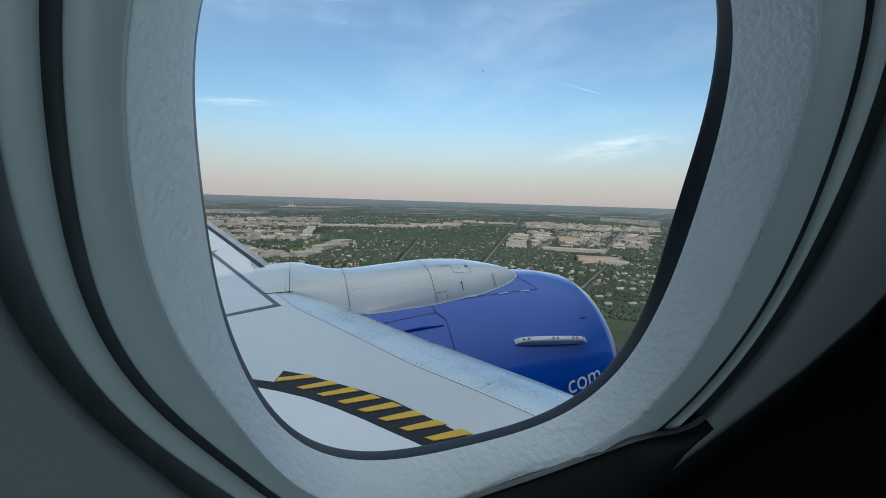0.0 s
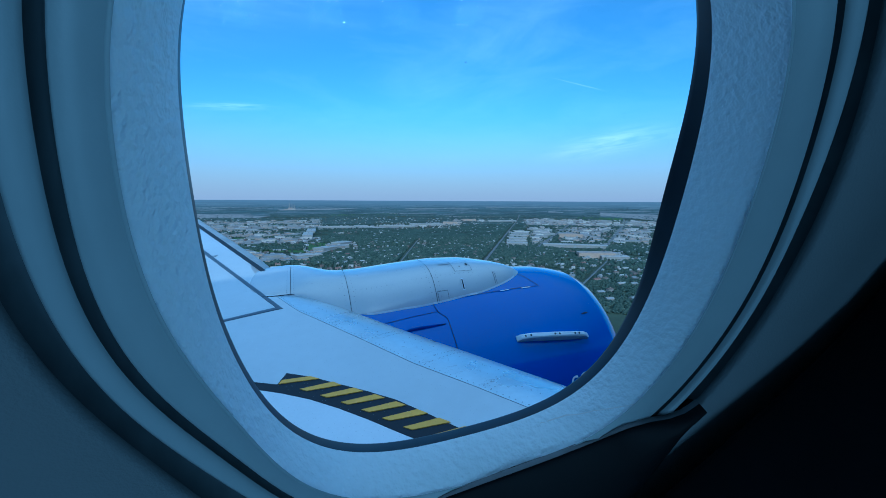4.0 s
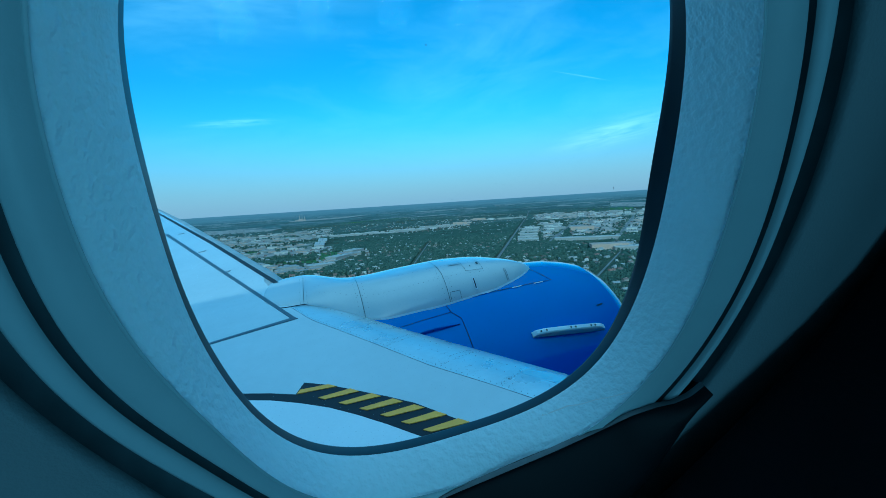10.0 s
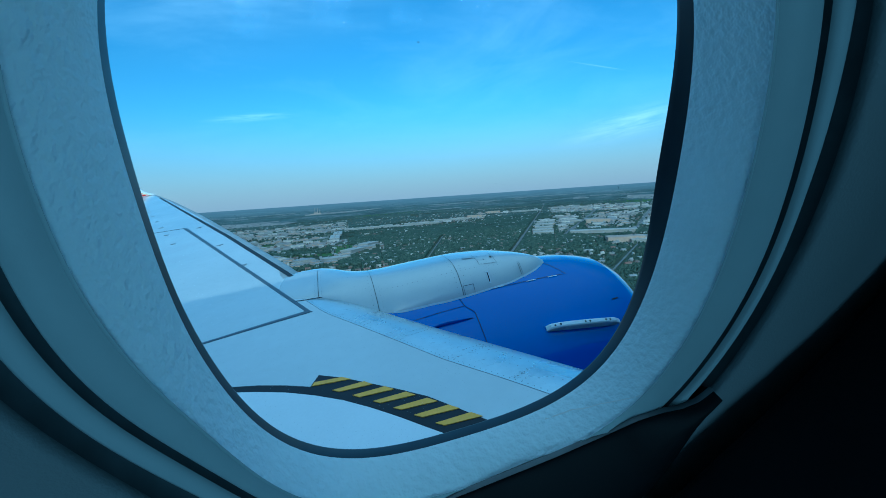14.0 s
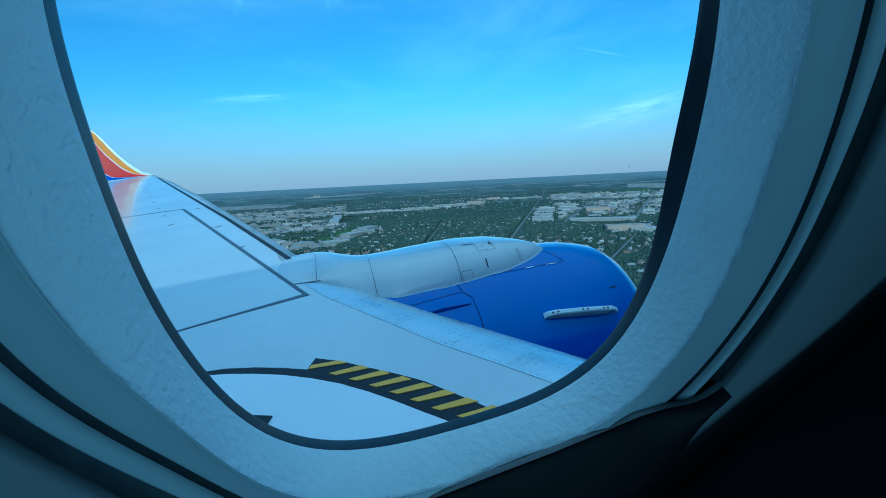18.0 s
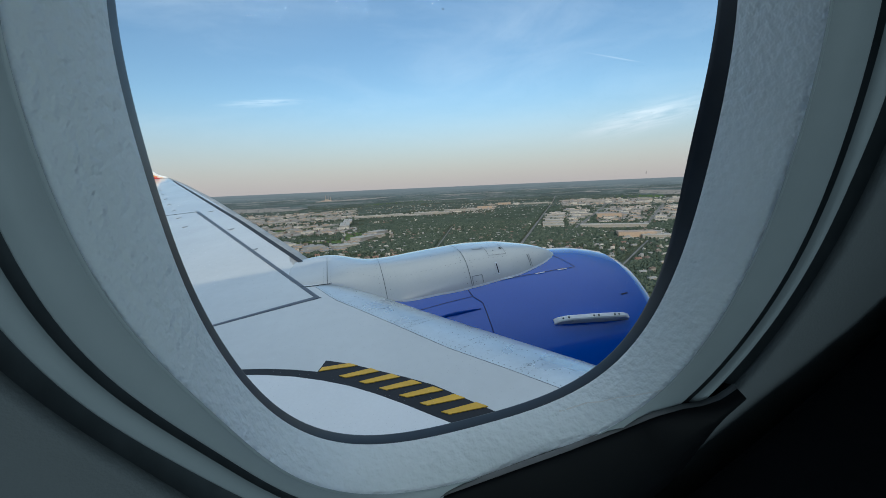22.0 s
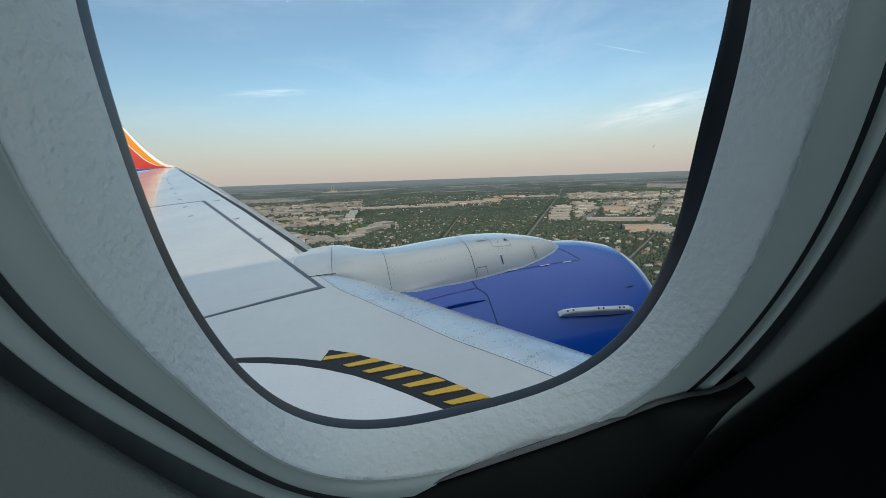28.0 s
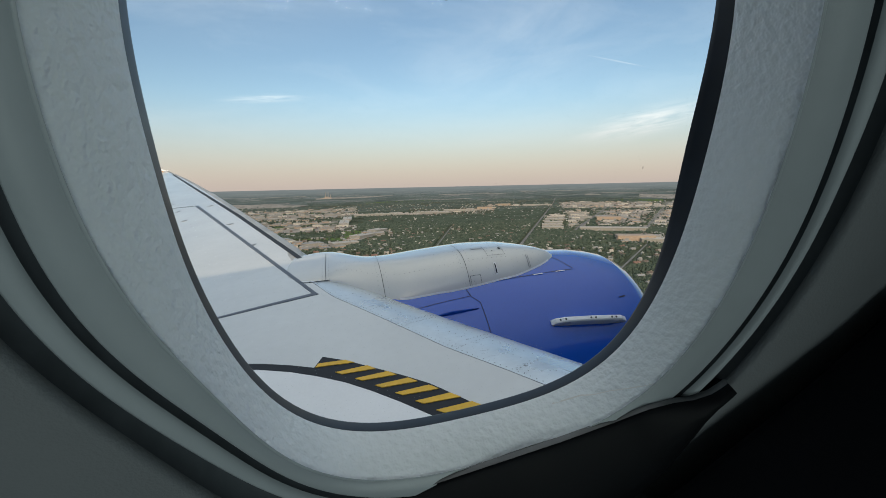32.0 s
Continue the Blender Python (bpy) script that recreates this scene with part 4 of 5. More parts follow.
e_mix.data_type = "RGBA"
e_mix.inputs["A"].default_value = (0.085, 0.105, 0.06, 1)
et.links.new(e_co.outputs["Object"], e_map.inputs[0])
et.links.new(e_map.outputs[0], e_noise.inputs["Vector"])
et.links.new(e_noise.outputs["Fac"], e_ramp.inputs["Value"])
et.links.new(e_ramp.outputs[0], e_mix.inputs["Factor"])
et.links.new(e_pale, e_mix.inputs["B"])
et.links.new(e_mix.outputs["Result"], e_base)
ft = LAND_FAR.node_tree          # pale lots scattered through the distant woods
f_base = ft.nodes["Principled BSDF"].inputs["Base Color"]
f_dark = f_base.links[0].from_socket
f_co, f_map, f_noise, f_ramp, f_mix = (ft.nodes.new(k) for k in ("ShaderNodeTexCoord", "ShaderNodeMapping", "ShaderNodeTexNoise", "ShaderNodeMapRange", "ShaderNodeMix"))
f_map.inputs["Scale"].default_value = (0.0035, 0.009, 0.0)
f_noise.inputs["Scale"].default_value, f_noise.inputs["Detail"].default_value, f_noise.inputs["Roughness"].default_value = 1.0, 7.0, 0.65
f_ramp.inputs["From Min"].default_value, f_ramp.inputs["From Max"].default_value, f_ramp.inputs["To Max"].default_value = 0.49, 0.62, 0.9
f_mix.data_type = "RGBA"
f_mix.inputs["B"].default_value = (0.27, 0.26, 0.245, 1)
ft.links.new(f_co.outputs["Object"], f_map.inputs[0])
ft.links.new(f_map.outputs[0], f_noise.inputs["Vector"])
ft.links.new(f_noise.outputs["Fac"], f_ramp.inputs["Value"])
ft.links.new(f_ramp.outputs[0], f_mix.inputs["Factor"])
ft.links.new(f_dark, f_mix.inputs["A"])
# haze painted in: the colour fades to pale blue-grey with distance
f_far, f_len, f_haze = (ft.nodes.new(k) for k in ("ShaderNodeMix", "ShaderNodeVectorMath", "ShaderNodeMapRange"))
f_far.data_type, f_len.operation, f_haze.interpolation_type = "RGBA", "LENGTH", "SMOOTHSTEP"
f_haze.inputs["From Min"].default_value, f_haze.inputs["From Max"].default_value, f_haze.inputs["To Max"].default_value = 3900, 4900, 0.9
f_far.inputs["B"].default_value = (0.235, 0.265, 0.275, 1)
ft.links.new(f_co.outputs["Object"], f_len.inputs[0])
ft.links.new(f_len.outputs["Value"], f_haze.inputs["Value"])
ft.links.new(f_haze.outputs[0], f_far.inputs["Factor"])
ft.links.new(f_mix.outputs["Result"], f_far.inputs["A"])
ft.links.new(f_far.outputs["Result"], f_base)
FIELD = material("mown_field", (0.10, 0.15, 0.05), 0.95, 0.0, 0.3, 0.02, fine=0.3, spec=0.1)
ROAD = material("asphalt", (0.22, 0.21, 0.20), 0.9, 0.0, 0.3, 0.05, fine=0.6, spec=0.1)
ROOF_WHITE = material("white_roof", (0.42, 0.395, 0.365), 0.7, 0.0, 0.2, 0.05, fine=0.4)
ROOF_GREY = material("grey_roof", (0.30, 0.30, 0.30), 0.8, 0.0, 0.3, 0.1, fine=0.8)
ROOF_BROWN = material("brown_roof", (0.16, 0.12, 0.10), 0.85, 0.0, 0.3, 0.1, fine=0.8)
ROOF_TAN = material("tan_roof", (0.40, 0.32, 0.26), 0.8, 0.0, 0.25, 0.05, fine=0.5)
ROOF_RED = material("red_roof", (0.22, 0.125, 0.10), 0.85, 0.0, 0.3, 0.1, fine=0.8)
SIDING = material("pale_siding", (0.29, 0.275, 0.25), 0.8, 0.0, 0.2, 0.3, fine=2)
BRICKS = material("tan_wall", (0.40, 0.31, 0.24), 0.85, 0.0, 0.25, 0.3, fine=2)
CONCRETE = material("concrete", (0.52, 0.48, 0.43), 0.85, 0.0, 0.2, 0.1, fine=1)

rings_ = []
for r in (1, 300, 800, 1400, 2000, 2500, 2900, 3100, 3300, 3500):
    rings_.append([(r * math.cos(2 * math.pi * i / 96), r * math.sin(2 * math.pi * i / 96), far_z(r)) for i in range(96)])
tagged(part("ground", loft(rings_), GRASS, smooth=True), "wooded suburban plain with pale lots", "ground", kind="structure")
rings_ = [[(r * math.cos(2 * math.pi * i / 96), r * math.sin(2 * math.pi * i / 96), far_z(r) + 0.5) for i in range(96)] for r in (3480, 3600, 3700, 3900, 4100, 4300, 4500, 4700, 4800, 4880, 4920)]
tagged(part("backdrop", loft(rings_), LAND_FAR, smooth=True), "land at the horizon with haze painted into its colour", "backdrop", kind="structure")


def flat(name, corners, mat, lift, label, category, kind="structure", cuts=10):
    """A thin sheet draped on the land between two rows of (bearing, distance) corners."""
    a, b = corners
    rows_ = []
    for f in span(0, 1, cuts):
        row = []
        for g in span(0, 1, cuts):
            (a0, d0), (a1, d1) = a
            (b0, e0), (b1, e1) = b
            az = (a0 + (a1 - a0) * f) * (1 - g) + (b0 + (b1 - b0) * f) * g
            d = (d0 + (d1 - d0) * f) * (1 - g) + (e0 + (e1 - e0) * f) * g
            x, y = at(az, d)
            row.append((x, y, far_z(d) + lift + (0.7 if d > 3440 else 0.0)))
        rows_.append(row)
    return tagged(part(name, loft(rows_, closed=False), mat), label, category, kind=kind)


def highway(p, q, wide, label):
    """A straight road between two (bearing, distance) places."""
    (x0, y0), (x1, y1) = at(*p), at(*q)
    n = Vector((y0 - y1, x1 - x0)).normalized() * wide * 0.4
    rows_ = []
    for f in span(0, 1, 30):
        x, y = x0 + (x1 - x0) * f, y0 + (y1 - y0) * f
        lift = 0.7 if math.hypot(x, y) > 3440 else 0.0
        rows_.append([(x + n.x, y + n.y, far_z(math.hypot(x, y)) + 0.45 + lift), (x - n.x, y - n.y, far_z(math.hypot(x, y)) + 0.45 + lift)])
    tagged(part("road", loft(rows_, closed=False), ROAD), label, "road", kind="structure")
    return (x0, y0), (x1, y1)


ROADS = [((21.1, 866), (26.1, 3648), 12), ((28.3, 1306), (32.1, 2646), 18), ((-12.5, 1215), (6.5, 1640), 15), ((6.5, 1640), (13.0, 2120), 11), ((-13.0, 3050), (12.0, 2850), 16), ((19.0, 985), (34.0, 1035), 7), ((28.8, 1275), (41.0, 1225), 7), ((9.0, 700), (13.5, 1500), 6), ((4.0, 760), (16.0, 930), 6), ((33.0, 680), (36.5, 1050), 7), ((25.5, 2450), (41.0, 2560), 10), ((36.0, 1300), (38.5, 3300), 10), ((-13.0, 1850), (9.0, 1960), 10)]
road_lines = [highway(p, q, w * 0.65, "straight grey suburban road") for p, q, w in ROADS]

# near edge from left to right, then far edge
LOTS = [((-5.5, 1010), (-0.2, 1008), (-7.6, 1249), (0.2, 1087)), ((0.0, 1148), (1.4, 1130), (3.4, 1399), (6.2, 1424)), ((-12.5, 1420), (0.0, 1500), (-12.5, 1560), (2.0, 1680)), ((-12.5, 1720), (-1.0, 1800), (-12.5, 1800), (-0.5, 1880)), ((-13, 2150), (1, 2260), (-13, 2400), (2, 2420)), ((-13, 2650), (-1, 2700), (-13, 2850), (0, 2800)), ((-13, 3396), (-5.4, 3343), (-12, 3760), (-4, 3500)), ((1.4, 2150), (9.7, 2120), (1.4, 2330), (9.7, 2300)), ((8.3, 2100), (18.8, 2450), (9, 2330), (18.8, 2680)), ((-3, 3990), (3, 4050), (-3, 4100), (7, 4228)), ((18, 2900), (25, 2850), (18, 3040), (25, 2980)), ((29.5, 3900), (31.3, 3880), (29.7, 4010), (31.3, 3960)), ((24.5, 1330), (27.1, 1340), (24.9, 2000), (27.3, 2010)), ((27.6, 1360), (28.5, 1400), (28.2, 2100), (29.8, 2150)), ((29.2, 1310), (36.4, 1370), (29.3, 1390), (36.4, 1430)), ((30.8, 1570), (35.6, 1600), (32.3, 2300), (36.4, 2350)), ((37.0, 1560), (41, 1600), (37.6, 2300), (41, 2350)), ((27.0, 2560), (36.5, 2620), (26.6, 3250), (36.8, 3150)), ((38.6, 2650), (42, 2650), (38.6, 3150), (42, 3150)), ((34.1, 1060), (38.5, 1080), (34.3, 1215), (38.3, 1225)), ((35.5, 3700), (42, 3300), (35.5, 3960), (42, 3800)), ((-11.5, 3640), (-6, 3680), (-11.5, 3700), (-6, 3740)), ((10, 3700), (16, 3760), (10, 3740), (16, 3800)), ((12, 4150), (21, 4180), (12, 4190), (21, 4215)), ((22, 4300), (31, 4330), (22, 4335), (31, 4365)), ((-10, 4250), (-4, 4280), (-10, 4280), (-4, 4310)), ((17, 3420), (24, 3400), (17, 3470), (24, 3450)), ((31.5, 4080), (41, 4060), (31.5, 4120), (41, 4100))]
ESTATES = [((-13.5, 1330), (-1.0, 1560), (-13.5, 3000), (2.0, 3000)), ((27.6, 1450), (41.5, 1480), (26.6, 3300), (41.5, 3250))]
for a0, a1, b0, b1 in ESTATES:
    flat("estate_ground", ((a0, a1), (b0, b1)), ESTATE, 0.12, "patchy pale yards and grass of an industrial estate", "ground", cuts=24)
for a0, a1, b0, b1 in LOTS:
    flat("paved_lot", ((a0, a1), (b0, b1)), LOT, 0.25, "pale paved yard of an industrial estate", "paved lot")
for a0, a1, b0, b1 in [((-7.4, 1262), (0.4, 1170), (-8.0, 1300), (4.4, 1500)), ((8.0, 850), (10.6, 850), (8.2, 905), (10.8, 912)), ((37.6, 840), (42, 850), (37.6, 950), (42, 970)), ((-12, 1620), (-4, 1690), (-12, 1700), (-3, 1780)), ((-10, 2460), (-2, 2480), (-10, 2620), (-1, 2640)), ((3, 3500), (11, 3600), (3, 3640), (11, 3760)), ((33, 3330), (38, 3280), (33, 3560), (38, 3480))]:
    flat("field", ((a0, a1), (b0, b1)), FIELD, 0.2, "open green mown field among trees", "field")


# ---- buildings ----
def shed_mesh(name, w, d, h, roof_mat, wall_mat):
    """A flat-roofed industrial building: walls with dock doors, a parapet roof, roof units."""
    t = thing(name, pose(0, 0, -2000), "", "warehouse", "warehouses of the estate")
    part("wall", box((-w / 2, -d / 2, 0), (w / 2, d / 2, h)), wall_mat, t)
    part("roof", join(box((-w / 2 - 0.4, -d / 2 - 0.4, h), (w / 2 + 0.4, d / 2 + 0.4, h + 0.7))), roof_mat, t)
    for k in range(max(2, int(w / 30))):
        x = -w / 2 + (k + 0.5) * w / max(2, int(w / 30))
        part("roof_unit", box((x - 2, -3, h + 0.7), (x + 2, 2, h + 2.6)), ROOF_GREY, t)
        part("dock_door", box((x - 4, -d / 2 - 0.25, 0.2), (x + 4, -d / 2, h * 0.55)), ROOF_GREY, t)
    return t


SHEDS = [shed_mesh("warehouse", 60, 34, 7, ROOF_WHITE, SIDING), shed_mesh("warehouse", 34, 24, 6, ROOF_WHITE, CONCRETE), shed_mesh("warehouse", 176, 34, 8, ROOF_WHITE, SIDING), shed_mesh("warehouse", 24, 18, 5, ROOF_GREY, BRICKS), shed_mesh("warehouse", 80, 40, 12, ROOF_TAN, BRICKS), shed_mesh("warehouse", 18, 13, 4.5, ROOF_WHITE, BRICKS), shed_mesh("warehouse", 44, 30, 6, ROOF_GREY, SIDING)]
SHED_LABELS = ["long white flat-roofed warehouse on a paved yard", "mid-sized white-roofed concrete warehouse", "very long pale warehouse beside a road", "small grey-roofed tan industrial building", "broad tan-roofed brick building", "small white-roofed workshop on a paved yard", "grey flat-roofed warehouse on a paved yard"]
for t, lab in zip(SHEDS, SHED_LABELS):
    t["label"] = lab
rng = random.Random(11)
taken = []


def free(x, y, r):
    return all((x - a) ** 2 + (y - b) ** 2 > (r + c) ** 2 for a, b, c in taken)


def off_road(x, y, r):
    for (x0, y0), (x1, y1) in road_lines:
        dx, dy = x1 - x0, y1 - y0
        f = clamp(((x - x0) * dx + (y - y0) * dy) / (dx * dx + dy * dy))
        if math.hypot(x - x0 - f * dx, y - y0 - f * dy) < r:
            return False
    return True


used = set()


def place_shed(k, az, d, turn):
    x, y = at(az, d)
    m = pose(x, y, far_z(d), 0, 0, turn)
    if k in used:
        copy_thing(SHEDS[k], m)
    else:
        SHEDS[k].matrix_basis = m
        used.add(k)
    taken.append((x, y, (34, 21, 90, 15, 45, 12, 27)[k]))


# the ones that stand out
for k, az, d, turn in ((0, 25.9, 1375, -26), (0, 25.8, 1465, -26), (0, 26.0, 1565, -26), (0, 26.0, 1685, -26), (0, 26.1, 1820, -26), (2, 32.8, 1350, -32), (4, 32.3, 1725, -32), (4, 35.2, 1120, -24), (0, 37.3, 1105, -24), (6, 36.6, 1180, -24), (2, 0.25, 1740, 88), (2, 0.65, 1950, 88), (2, 4.0, 2200, -2), (0, 7.2, 2180, -4), (2, 11.0, 2260, -22), (2, 14.6, 2440, -22), (4, 17.6, 2580, -20), (0, 2.2, 1235, 52), (0, 4.2, 1385, 52), (2, 24.0, 2905, -22), (4, 20.0, 2960, -20)):
    place_shed(k, az, d, turn)
for k in range(5000):
    a0, a1, b0, b1 = (LOTS + ESTATES * 4)[k % (len(LOTS) + 8)]
    f, g = rng.random(), rng.random()
    az = (a0[0] + (a1[0] - a0[0]) * f) * (1 - g) + (b0[0] + (b1[0] - b0[0]) * f) * g
    d = (a0[1] + (a1[1] - a0[1]) * f) * (1 - g) + (b0[1] + (b1[1] - b0[1]) * f) * g
    if d > 3300:
        continue
    kind = rng.choice((0, 1, 1, 3, 3, 5, 5, 5, 6) if az > 20 else (0, 1, 3, 3, 5, 5, 6))
    x, y = at(az, d)
    if free(x, y, (34, 21, 90, 15, 45, 12, 27)[kind]) and off_road(x, y, 24) and len(taken) < 380:
        place_shed(kind, az, d, -az + rng.choice((0, 0, 4, -4, 90, 12)) + (20 if az < 12 else 0))


def house_mesh(w, d, h, roof_mat, wall_mat, wing_=False):
    """A small gabled house: walls, pitched roof, door and windows towards the street."""
    t = thing("house", pose(0, 0, -2000), "", "house", "houses of the suburb")
    walls = [box((-w / 2, -d / 2, 0), (w / 2, d / 2, h))]
    if wing_:
        walls.append(box((w * 0.1, -d / 2 - 4, 0), (w / 2, -d / 2, h * 0.95)))
    part("wall", join(*walls), wall_mat, t)
    e, p = 0.6, d * 0.30
    roof = ([(-w / 2 - e, -d / 2 - e, h), (w / 2 + e, -d / 2 - e, h), (w / 2 + e, d / 2 + e, h), (-w / 2 - e, d / 2 + e, h), (-w / 2 - e, 0, h + p), (w / 2 + e, 0, h + p)], [(0, 1, 5, 4), (2, 3, 4, 5), (0, 4, 3), (1, 2, 5), (0, 3, 2, 1)])
    part("roof", roof, roof_mat, t)
    part("chimney", box((w * 0.2, 0.4, h + p * 0.4), (w * 0.2 + 0.8, 1.2, h + p + 0.8)), BRICKS, t)
    for x in (-w * 0.3, w * 0.28):
        part("window", box((x - 0.8, -d / 2 - 0.06, 1.0), (x + 0.8, -d / 2, 2.2)), DARK_MARK, t)
    part("door", box((-0.5, -d / 2 - 0.06, 0.0), (0.5, -d / 2, 2.1)), ROOF_BROWN, t)
    return t


HOUSES = [house_mesh(10, 6.5, 2.6, ROOF_GREY, SIDING), house_mesh(9, 6, 2.6, ROOF_BROWN, SIDING, True), house_mesh(11.5, 6.5, 2.6, ROOF_WHITE, BRICKS), house_mesh(8, 6, 4.6, ROOF_BROWN, SIDING), house_mesh(10.5, 7, 2.7, ROOF_RED, BRICKS, True)]
for t, lab in zip(HOUSES, ("small grey-roofed pale house among trees", "brown-roofed pale house with a front wing", "tan house with a light metal roof", "two-storey pale house with a brown roof", "red-roofed tan house among trees")):
    t["label"] = lab
placed = 0
first = set()
while placed < 290:
    az, d = rng.uniform(-10, 42), 640 + 900 * rng.random() ** 1.2
    x, y = at(az, d)
    # rows of lots along the streets
    x, y = round(x / 19) * 19 + rng.uniform(-3, 3), round(y / 46) * 46 + rng.uniform(-4, 4)
    if not free(x, y, 8) or not off_road(x, y, 12):
        continue
    k = rng.choice((0, 0, 0, 1, 1, 2, 2, 3, 4))
    m = pose(x, y, far_z(math.hypot(x, y)), 0, 0, rng.choice((0, 0, 90, 180)) + rng.uniform(-4, 4))
    if k in first:
        copy_thing(HOUSES[k], m)
    else:
        HOUSES[k].matrix_basis = m
        first.add(k)
    taken.append((x, y, 6))
    placed += 1
# farther houses, too small to tell apart
for nm, roof_mat, seed in (("far_houses", ROOF_GREY, 5), ("far_roofs", ROOF_WHITE, 6), ("far_dwellings", ROOF_BROWN, 7), ("far_sheds", SIDING, 8)):
    r2 = random.Random(seed)
    sh = []
    while len(sh) < 600:
        az, d = r2.uniform(-20, 46), 800 + 2500 * r2.random() ** 1.15
        x, y = at(az, d)
        s = r2.uniform(2.6, 4.8) * lerp([800, 2200, 4400], [0.8, 1.0, 1.6], d)
        if free(x, y, 6) and off_road(x, y, 10):
            z = far_z(d)
            h = r2.uniform(2.4, 4.2)
            c, sn = (1, 0) if r2.random() < 0.6 else (0.3, 0.95)
            v, f = box((-s, -s * 0.6, 0), (s, s * 0.6, h))
            v += [(-s, 0, h * 1.5), (s, 0, h * 1.5)]
            f = f[:1] + f[2:] + [(4, 5, 9, 8), (6, 7, 8, 9), (4, 8, 7), (5, 6, 9)]
            sh.append(([(x + a * c - b * sn, y + a * sn + b * c, z + q) for a, b, q in v], f))
    tagged(part(nm, join(*sh), roof_mat), "scattered far houses among the trees", "houses", kind="stuff")

# power station at the horizon
station = thing("power_station", pose(*at(-1.6, 4066), far_z(4066)), "pale power station with tall chimneys far off", "power station")
STATION = material("weathered_concrete", (0.36, 0.31, 0.275), 0.9, 0.0, 0.2, 0.1, fine=1)
for x, h in ((-14, 56), (8, 56), (26, 40)):
    part("chimney", loft([[(x + r * math.cos(2 * math.pi * i / 12), r * math.sin(2 * math.pi * i / 12), z) for i in range(12)] for r, z in ((2.6, 0), (2.1, h * 0.5), (1.7, h), (1.2, h))]), STATION, station, "tall pale chimney")
part("boiler_house", join(box((-22, -10, 0), (8, 14, 17)), box((8, -8, 0), (34, 12, 11))), STATION, station)
part("turbine_hall", box((-52, -8, 0), (-22, 12, 8)), STATION, station)

# ---- trees: thousands of rough clumps in uneven woods ----
LEAF = bpy.data.materials.new("tree_leaves")
LEAF.use_nodes = True
lt = LEAF.node_tree
lb = lt.nodes["Principled BSDF"]
lb.inputs["Roughness"].default_value, lb.inputs["Specular IOR Level"].default_value = 0.9, 0.1
geo = lt.nodes.new("ShaderNodeNewGeometry")
lr = lt.nodes.new("ShaderNodeValToRGB")
lr.color_ramp.elements[0].color, lr.color_ramp.elements[1].color = (0.042, 0.062, 0.050, 1), (0.100, 0.125, 0.092, 1)
lt.links.new(geo.outputs["Random Per Island"], lr.inputs[0])
lt.links.new(lr.outputs[0], lb.inputs["Base Color"])

ico = bmesh.new()
bmesh.ops.create_icosphere(ico, subdivisions=1, radius=1.0)
ico.verts.index_update()
BALL_V = np.array([v.co for v in ico.verts])
BALL_F = np.array([[v.index for v in f.verts] for f in ico.faces])
ico.free()


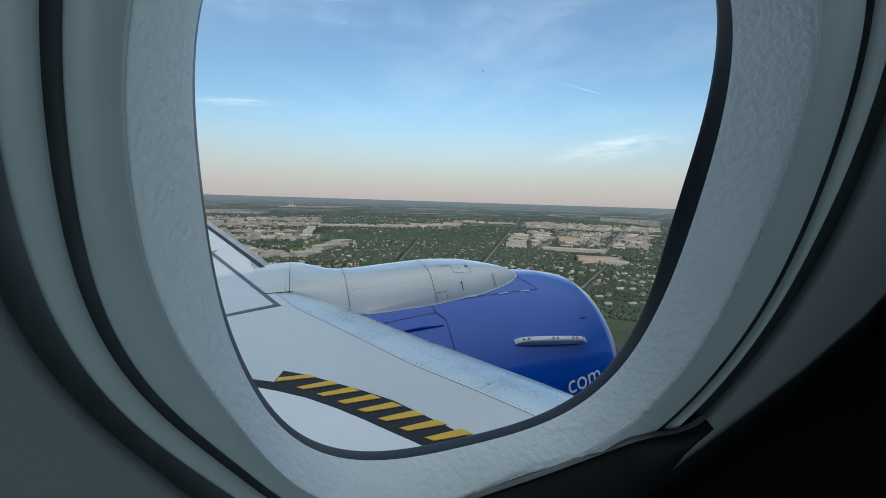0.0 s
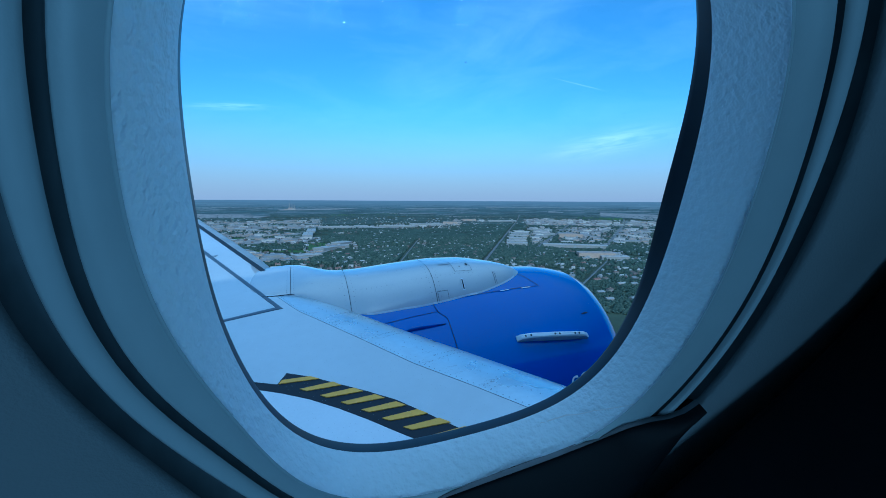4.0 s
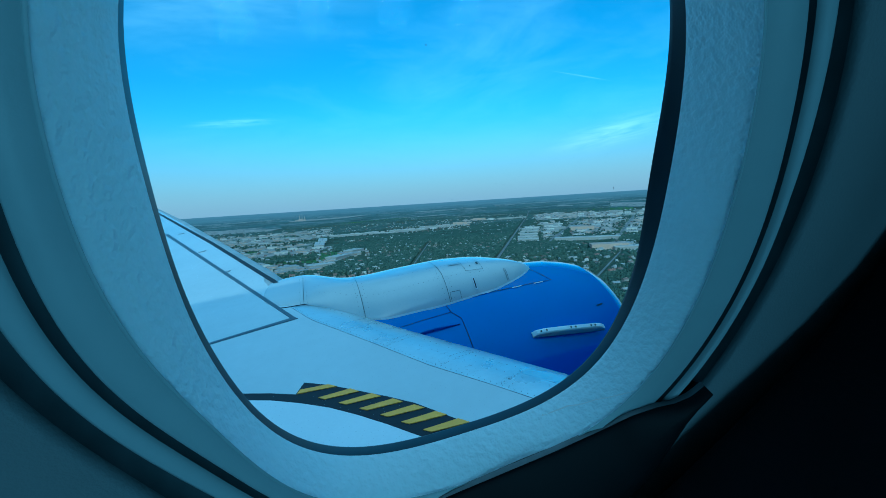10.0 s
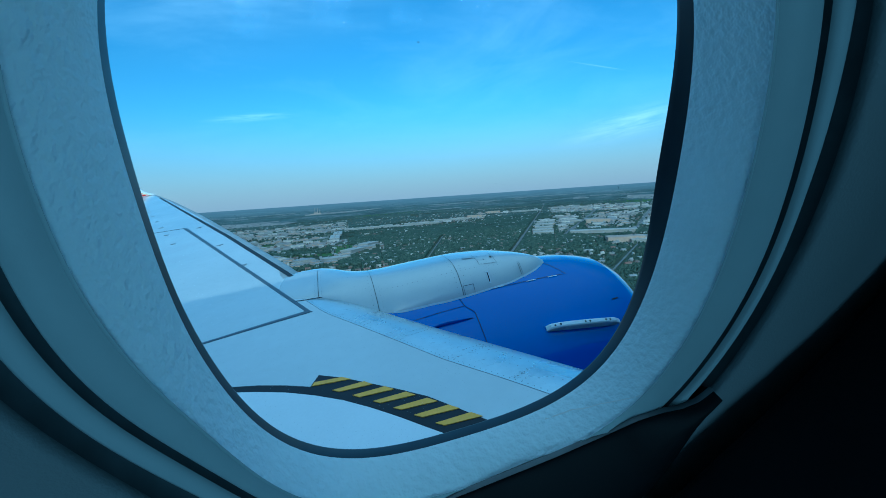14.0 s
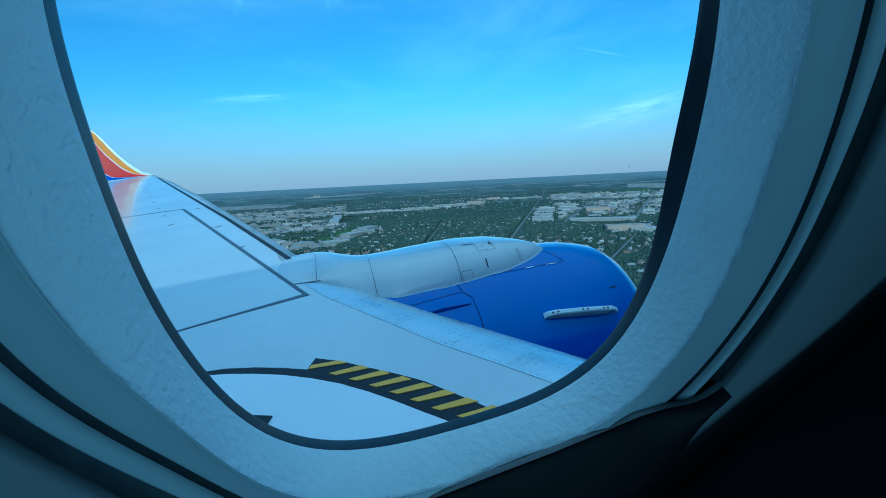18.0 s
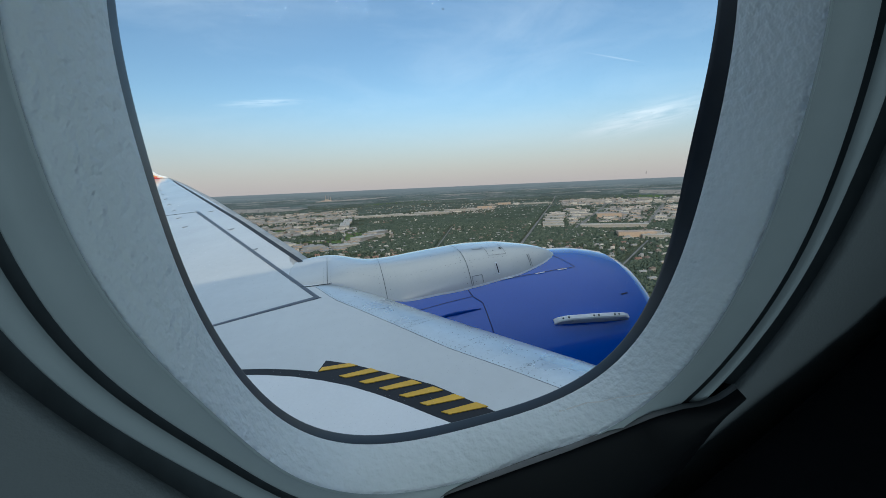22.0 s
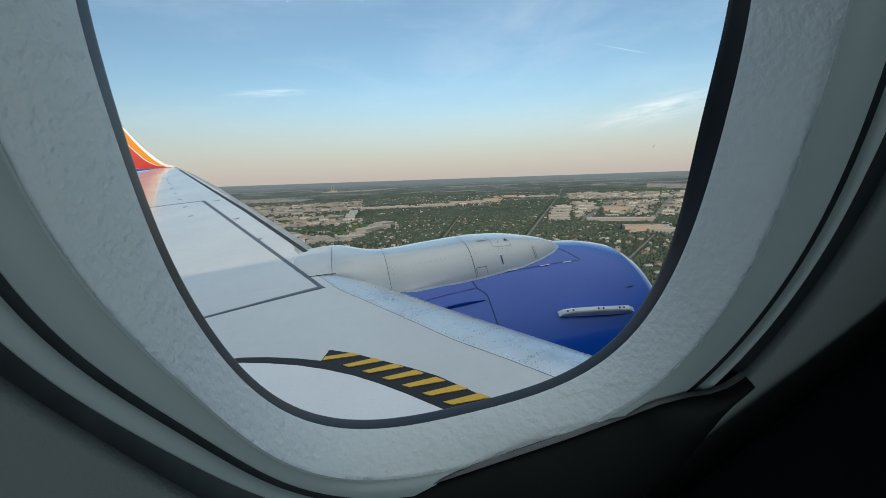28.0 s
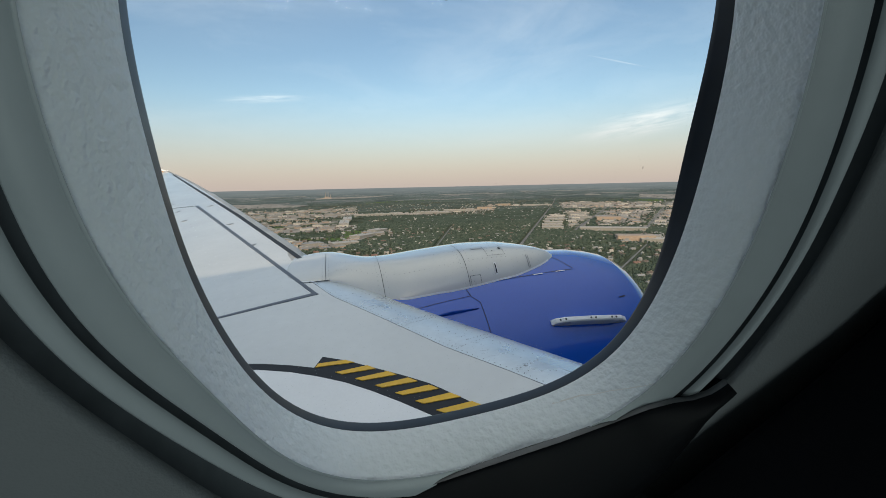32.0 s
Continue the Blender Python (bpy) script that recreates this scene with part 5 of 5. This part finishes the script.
def wood(name, count, d0, d1, size, seed, mat, power=1.0, low_=1.0, label="dense green suburban trees with uneven crowns", kind="stuff"):
    """Clumps of leaves, each a small dented ball, thick where the woods are and thin along streets."""
    g = np.random.default_rng(seed)
    keep = np.zeros((0, 2))
    busy = np.array(taken)
    while len(keep) < count:
        n = 20000
        az, d = np.radians(g.uniform(-20, 46, n)), d0 + (d1 - d0) * g.random(n) ** power
        x, y = d * np.sin(az), d * np.cos(az)
        thick = np.array([noise.noise((a / 260, b / 200, 0.3)) + 0.6 * noise.noise((a / 60, b / 50, 4.0)) for a, b in zip(x, y)])
        ok = thick > g.uniform(-0.75, 0.2, n)
        for (x0, y0), (x1, y1) in road_lines:
            dx, dy = x1 - x0, y1 - y0
            f = np.clip(((x - x0) * dx + (y - y0) * dy) / (dx * dx + dy * dy), 0, 1)
            ok &= np.hypot(x - x0 - f * dx, y - y0 - f * dy) > 8
        for a0, a1, b0, b1 in LOTS + ESTATES:
            lo = np.radians(min(a0[0], b0[0])), np.radians(max(a1[0], b1[0]))
            ok &= ~((az > lo[0]) & (az < lo[1]) & (d > min(a0[1], a1[1])) & (d < max(b0[1], b1[1])) & (g.random(n) < (0.72 if b0[1] - a0[1] > 1500 else 0.97 if a0[0] < 12 else 0.86)))
        x, y = x[ok], y[ok]
        near = np.ones(len(x), bool)
        for a, b, c in busy:
            near &= (x - a) ** 2 + (y - b) ** 2 > (c * 0.8 + size * 0.3) ** 2
        keep = np.concatenate((keep, np.c_[x, y][near]))
    keep = keep[:count]
    s = size * g.uniform(0.55, 1.3, (count, 1, 1))
    v = BALL_V[None] * g.uniform(0.7, 1.25, (count, len(BALL_V), 1)) * s * np.concatenate((g.uniform(0.8, 1.25, (count, 1, 2)), low_ * g.uniform(0.7, 1.2, (count, 1, 1))), 2)
    z = np.array([far_z(r) for r in np.hypot(keep[:, 0], keep[:, 1])])
    v = (v + np.c_[keep, z + s[:, 0, 0] * 0.75 * low_][:, None]).reshape(-1, 3)
    f = (BALL_F[None] + (np.arange(count) * len(BALL_V))[:, None, None]).reshape(-1, 3)
    me = bpy.data.meshes.new(name)
    me.vertices.add(len(v))
    me.vertices.foreach_set("co", v.ravel())
    me.loops.add(f.size)
    me.loops.foreach_set("vertex_index", f.ravel())
    me.polygons.add(len(f))
    me.polygons.foreach_set("loop_start", np.arange(0, f.size, 3))
    me.update()
    me.validate()
    me.materials.append(mat)
    tagged(new(name, me), label, "trees", kind=kind)


# leaf colours turn paler and bluer by distance: haze put into the materials
FAR_LEAF = material("hazed_distant_woods", (0.118, 0.148, 0.143), 1.0, 0.0, 0.35, 0.006, fine=0.05, spec=0.0)
LEAF_MID = material("hazed_middle_woods", (0.082, 0.107, 0.088), 1.0, 0.0, 0.45, 0.02, fine=0.12, spec=0.0)
MID_LEAF = material("hazed_farther_woods", (0.102, 0.132, 0.122), 1.0, 0.0, 0.35, 0.008, fine=0.06, spec=0.0)
wood("close_trees", 30000, 560, 1000, 1.8, 20, LEAF)
wood("near_trees", 32000, 950, 1700, 3.0, 21, LEAF, 0.8)
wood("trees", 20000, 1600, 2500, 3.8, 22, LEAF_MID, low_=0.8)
wood("mid_trees", 15000, 2300, 3700, 4.6, 25, MID_LEAF, low_=0.6, label="farther woods with leaf colour tinted for haze")
wood("far_trees", 6500, 3300, 4300, 4.5, 23, FAR_LEAF, low_=0.35, label="distant woods with haze painted into the leaf colour")
wood("horizon_trees", 1500, 3950, 4500, 4.0, 24, FAR_LEAF, low_=0.3, label="distant woods with haze painted into the leaf colour")
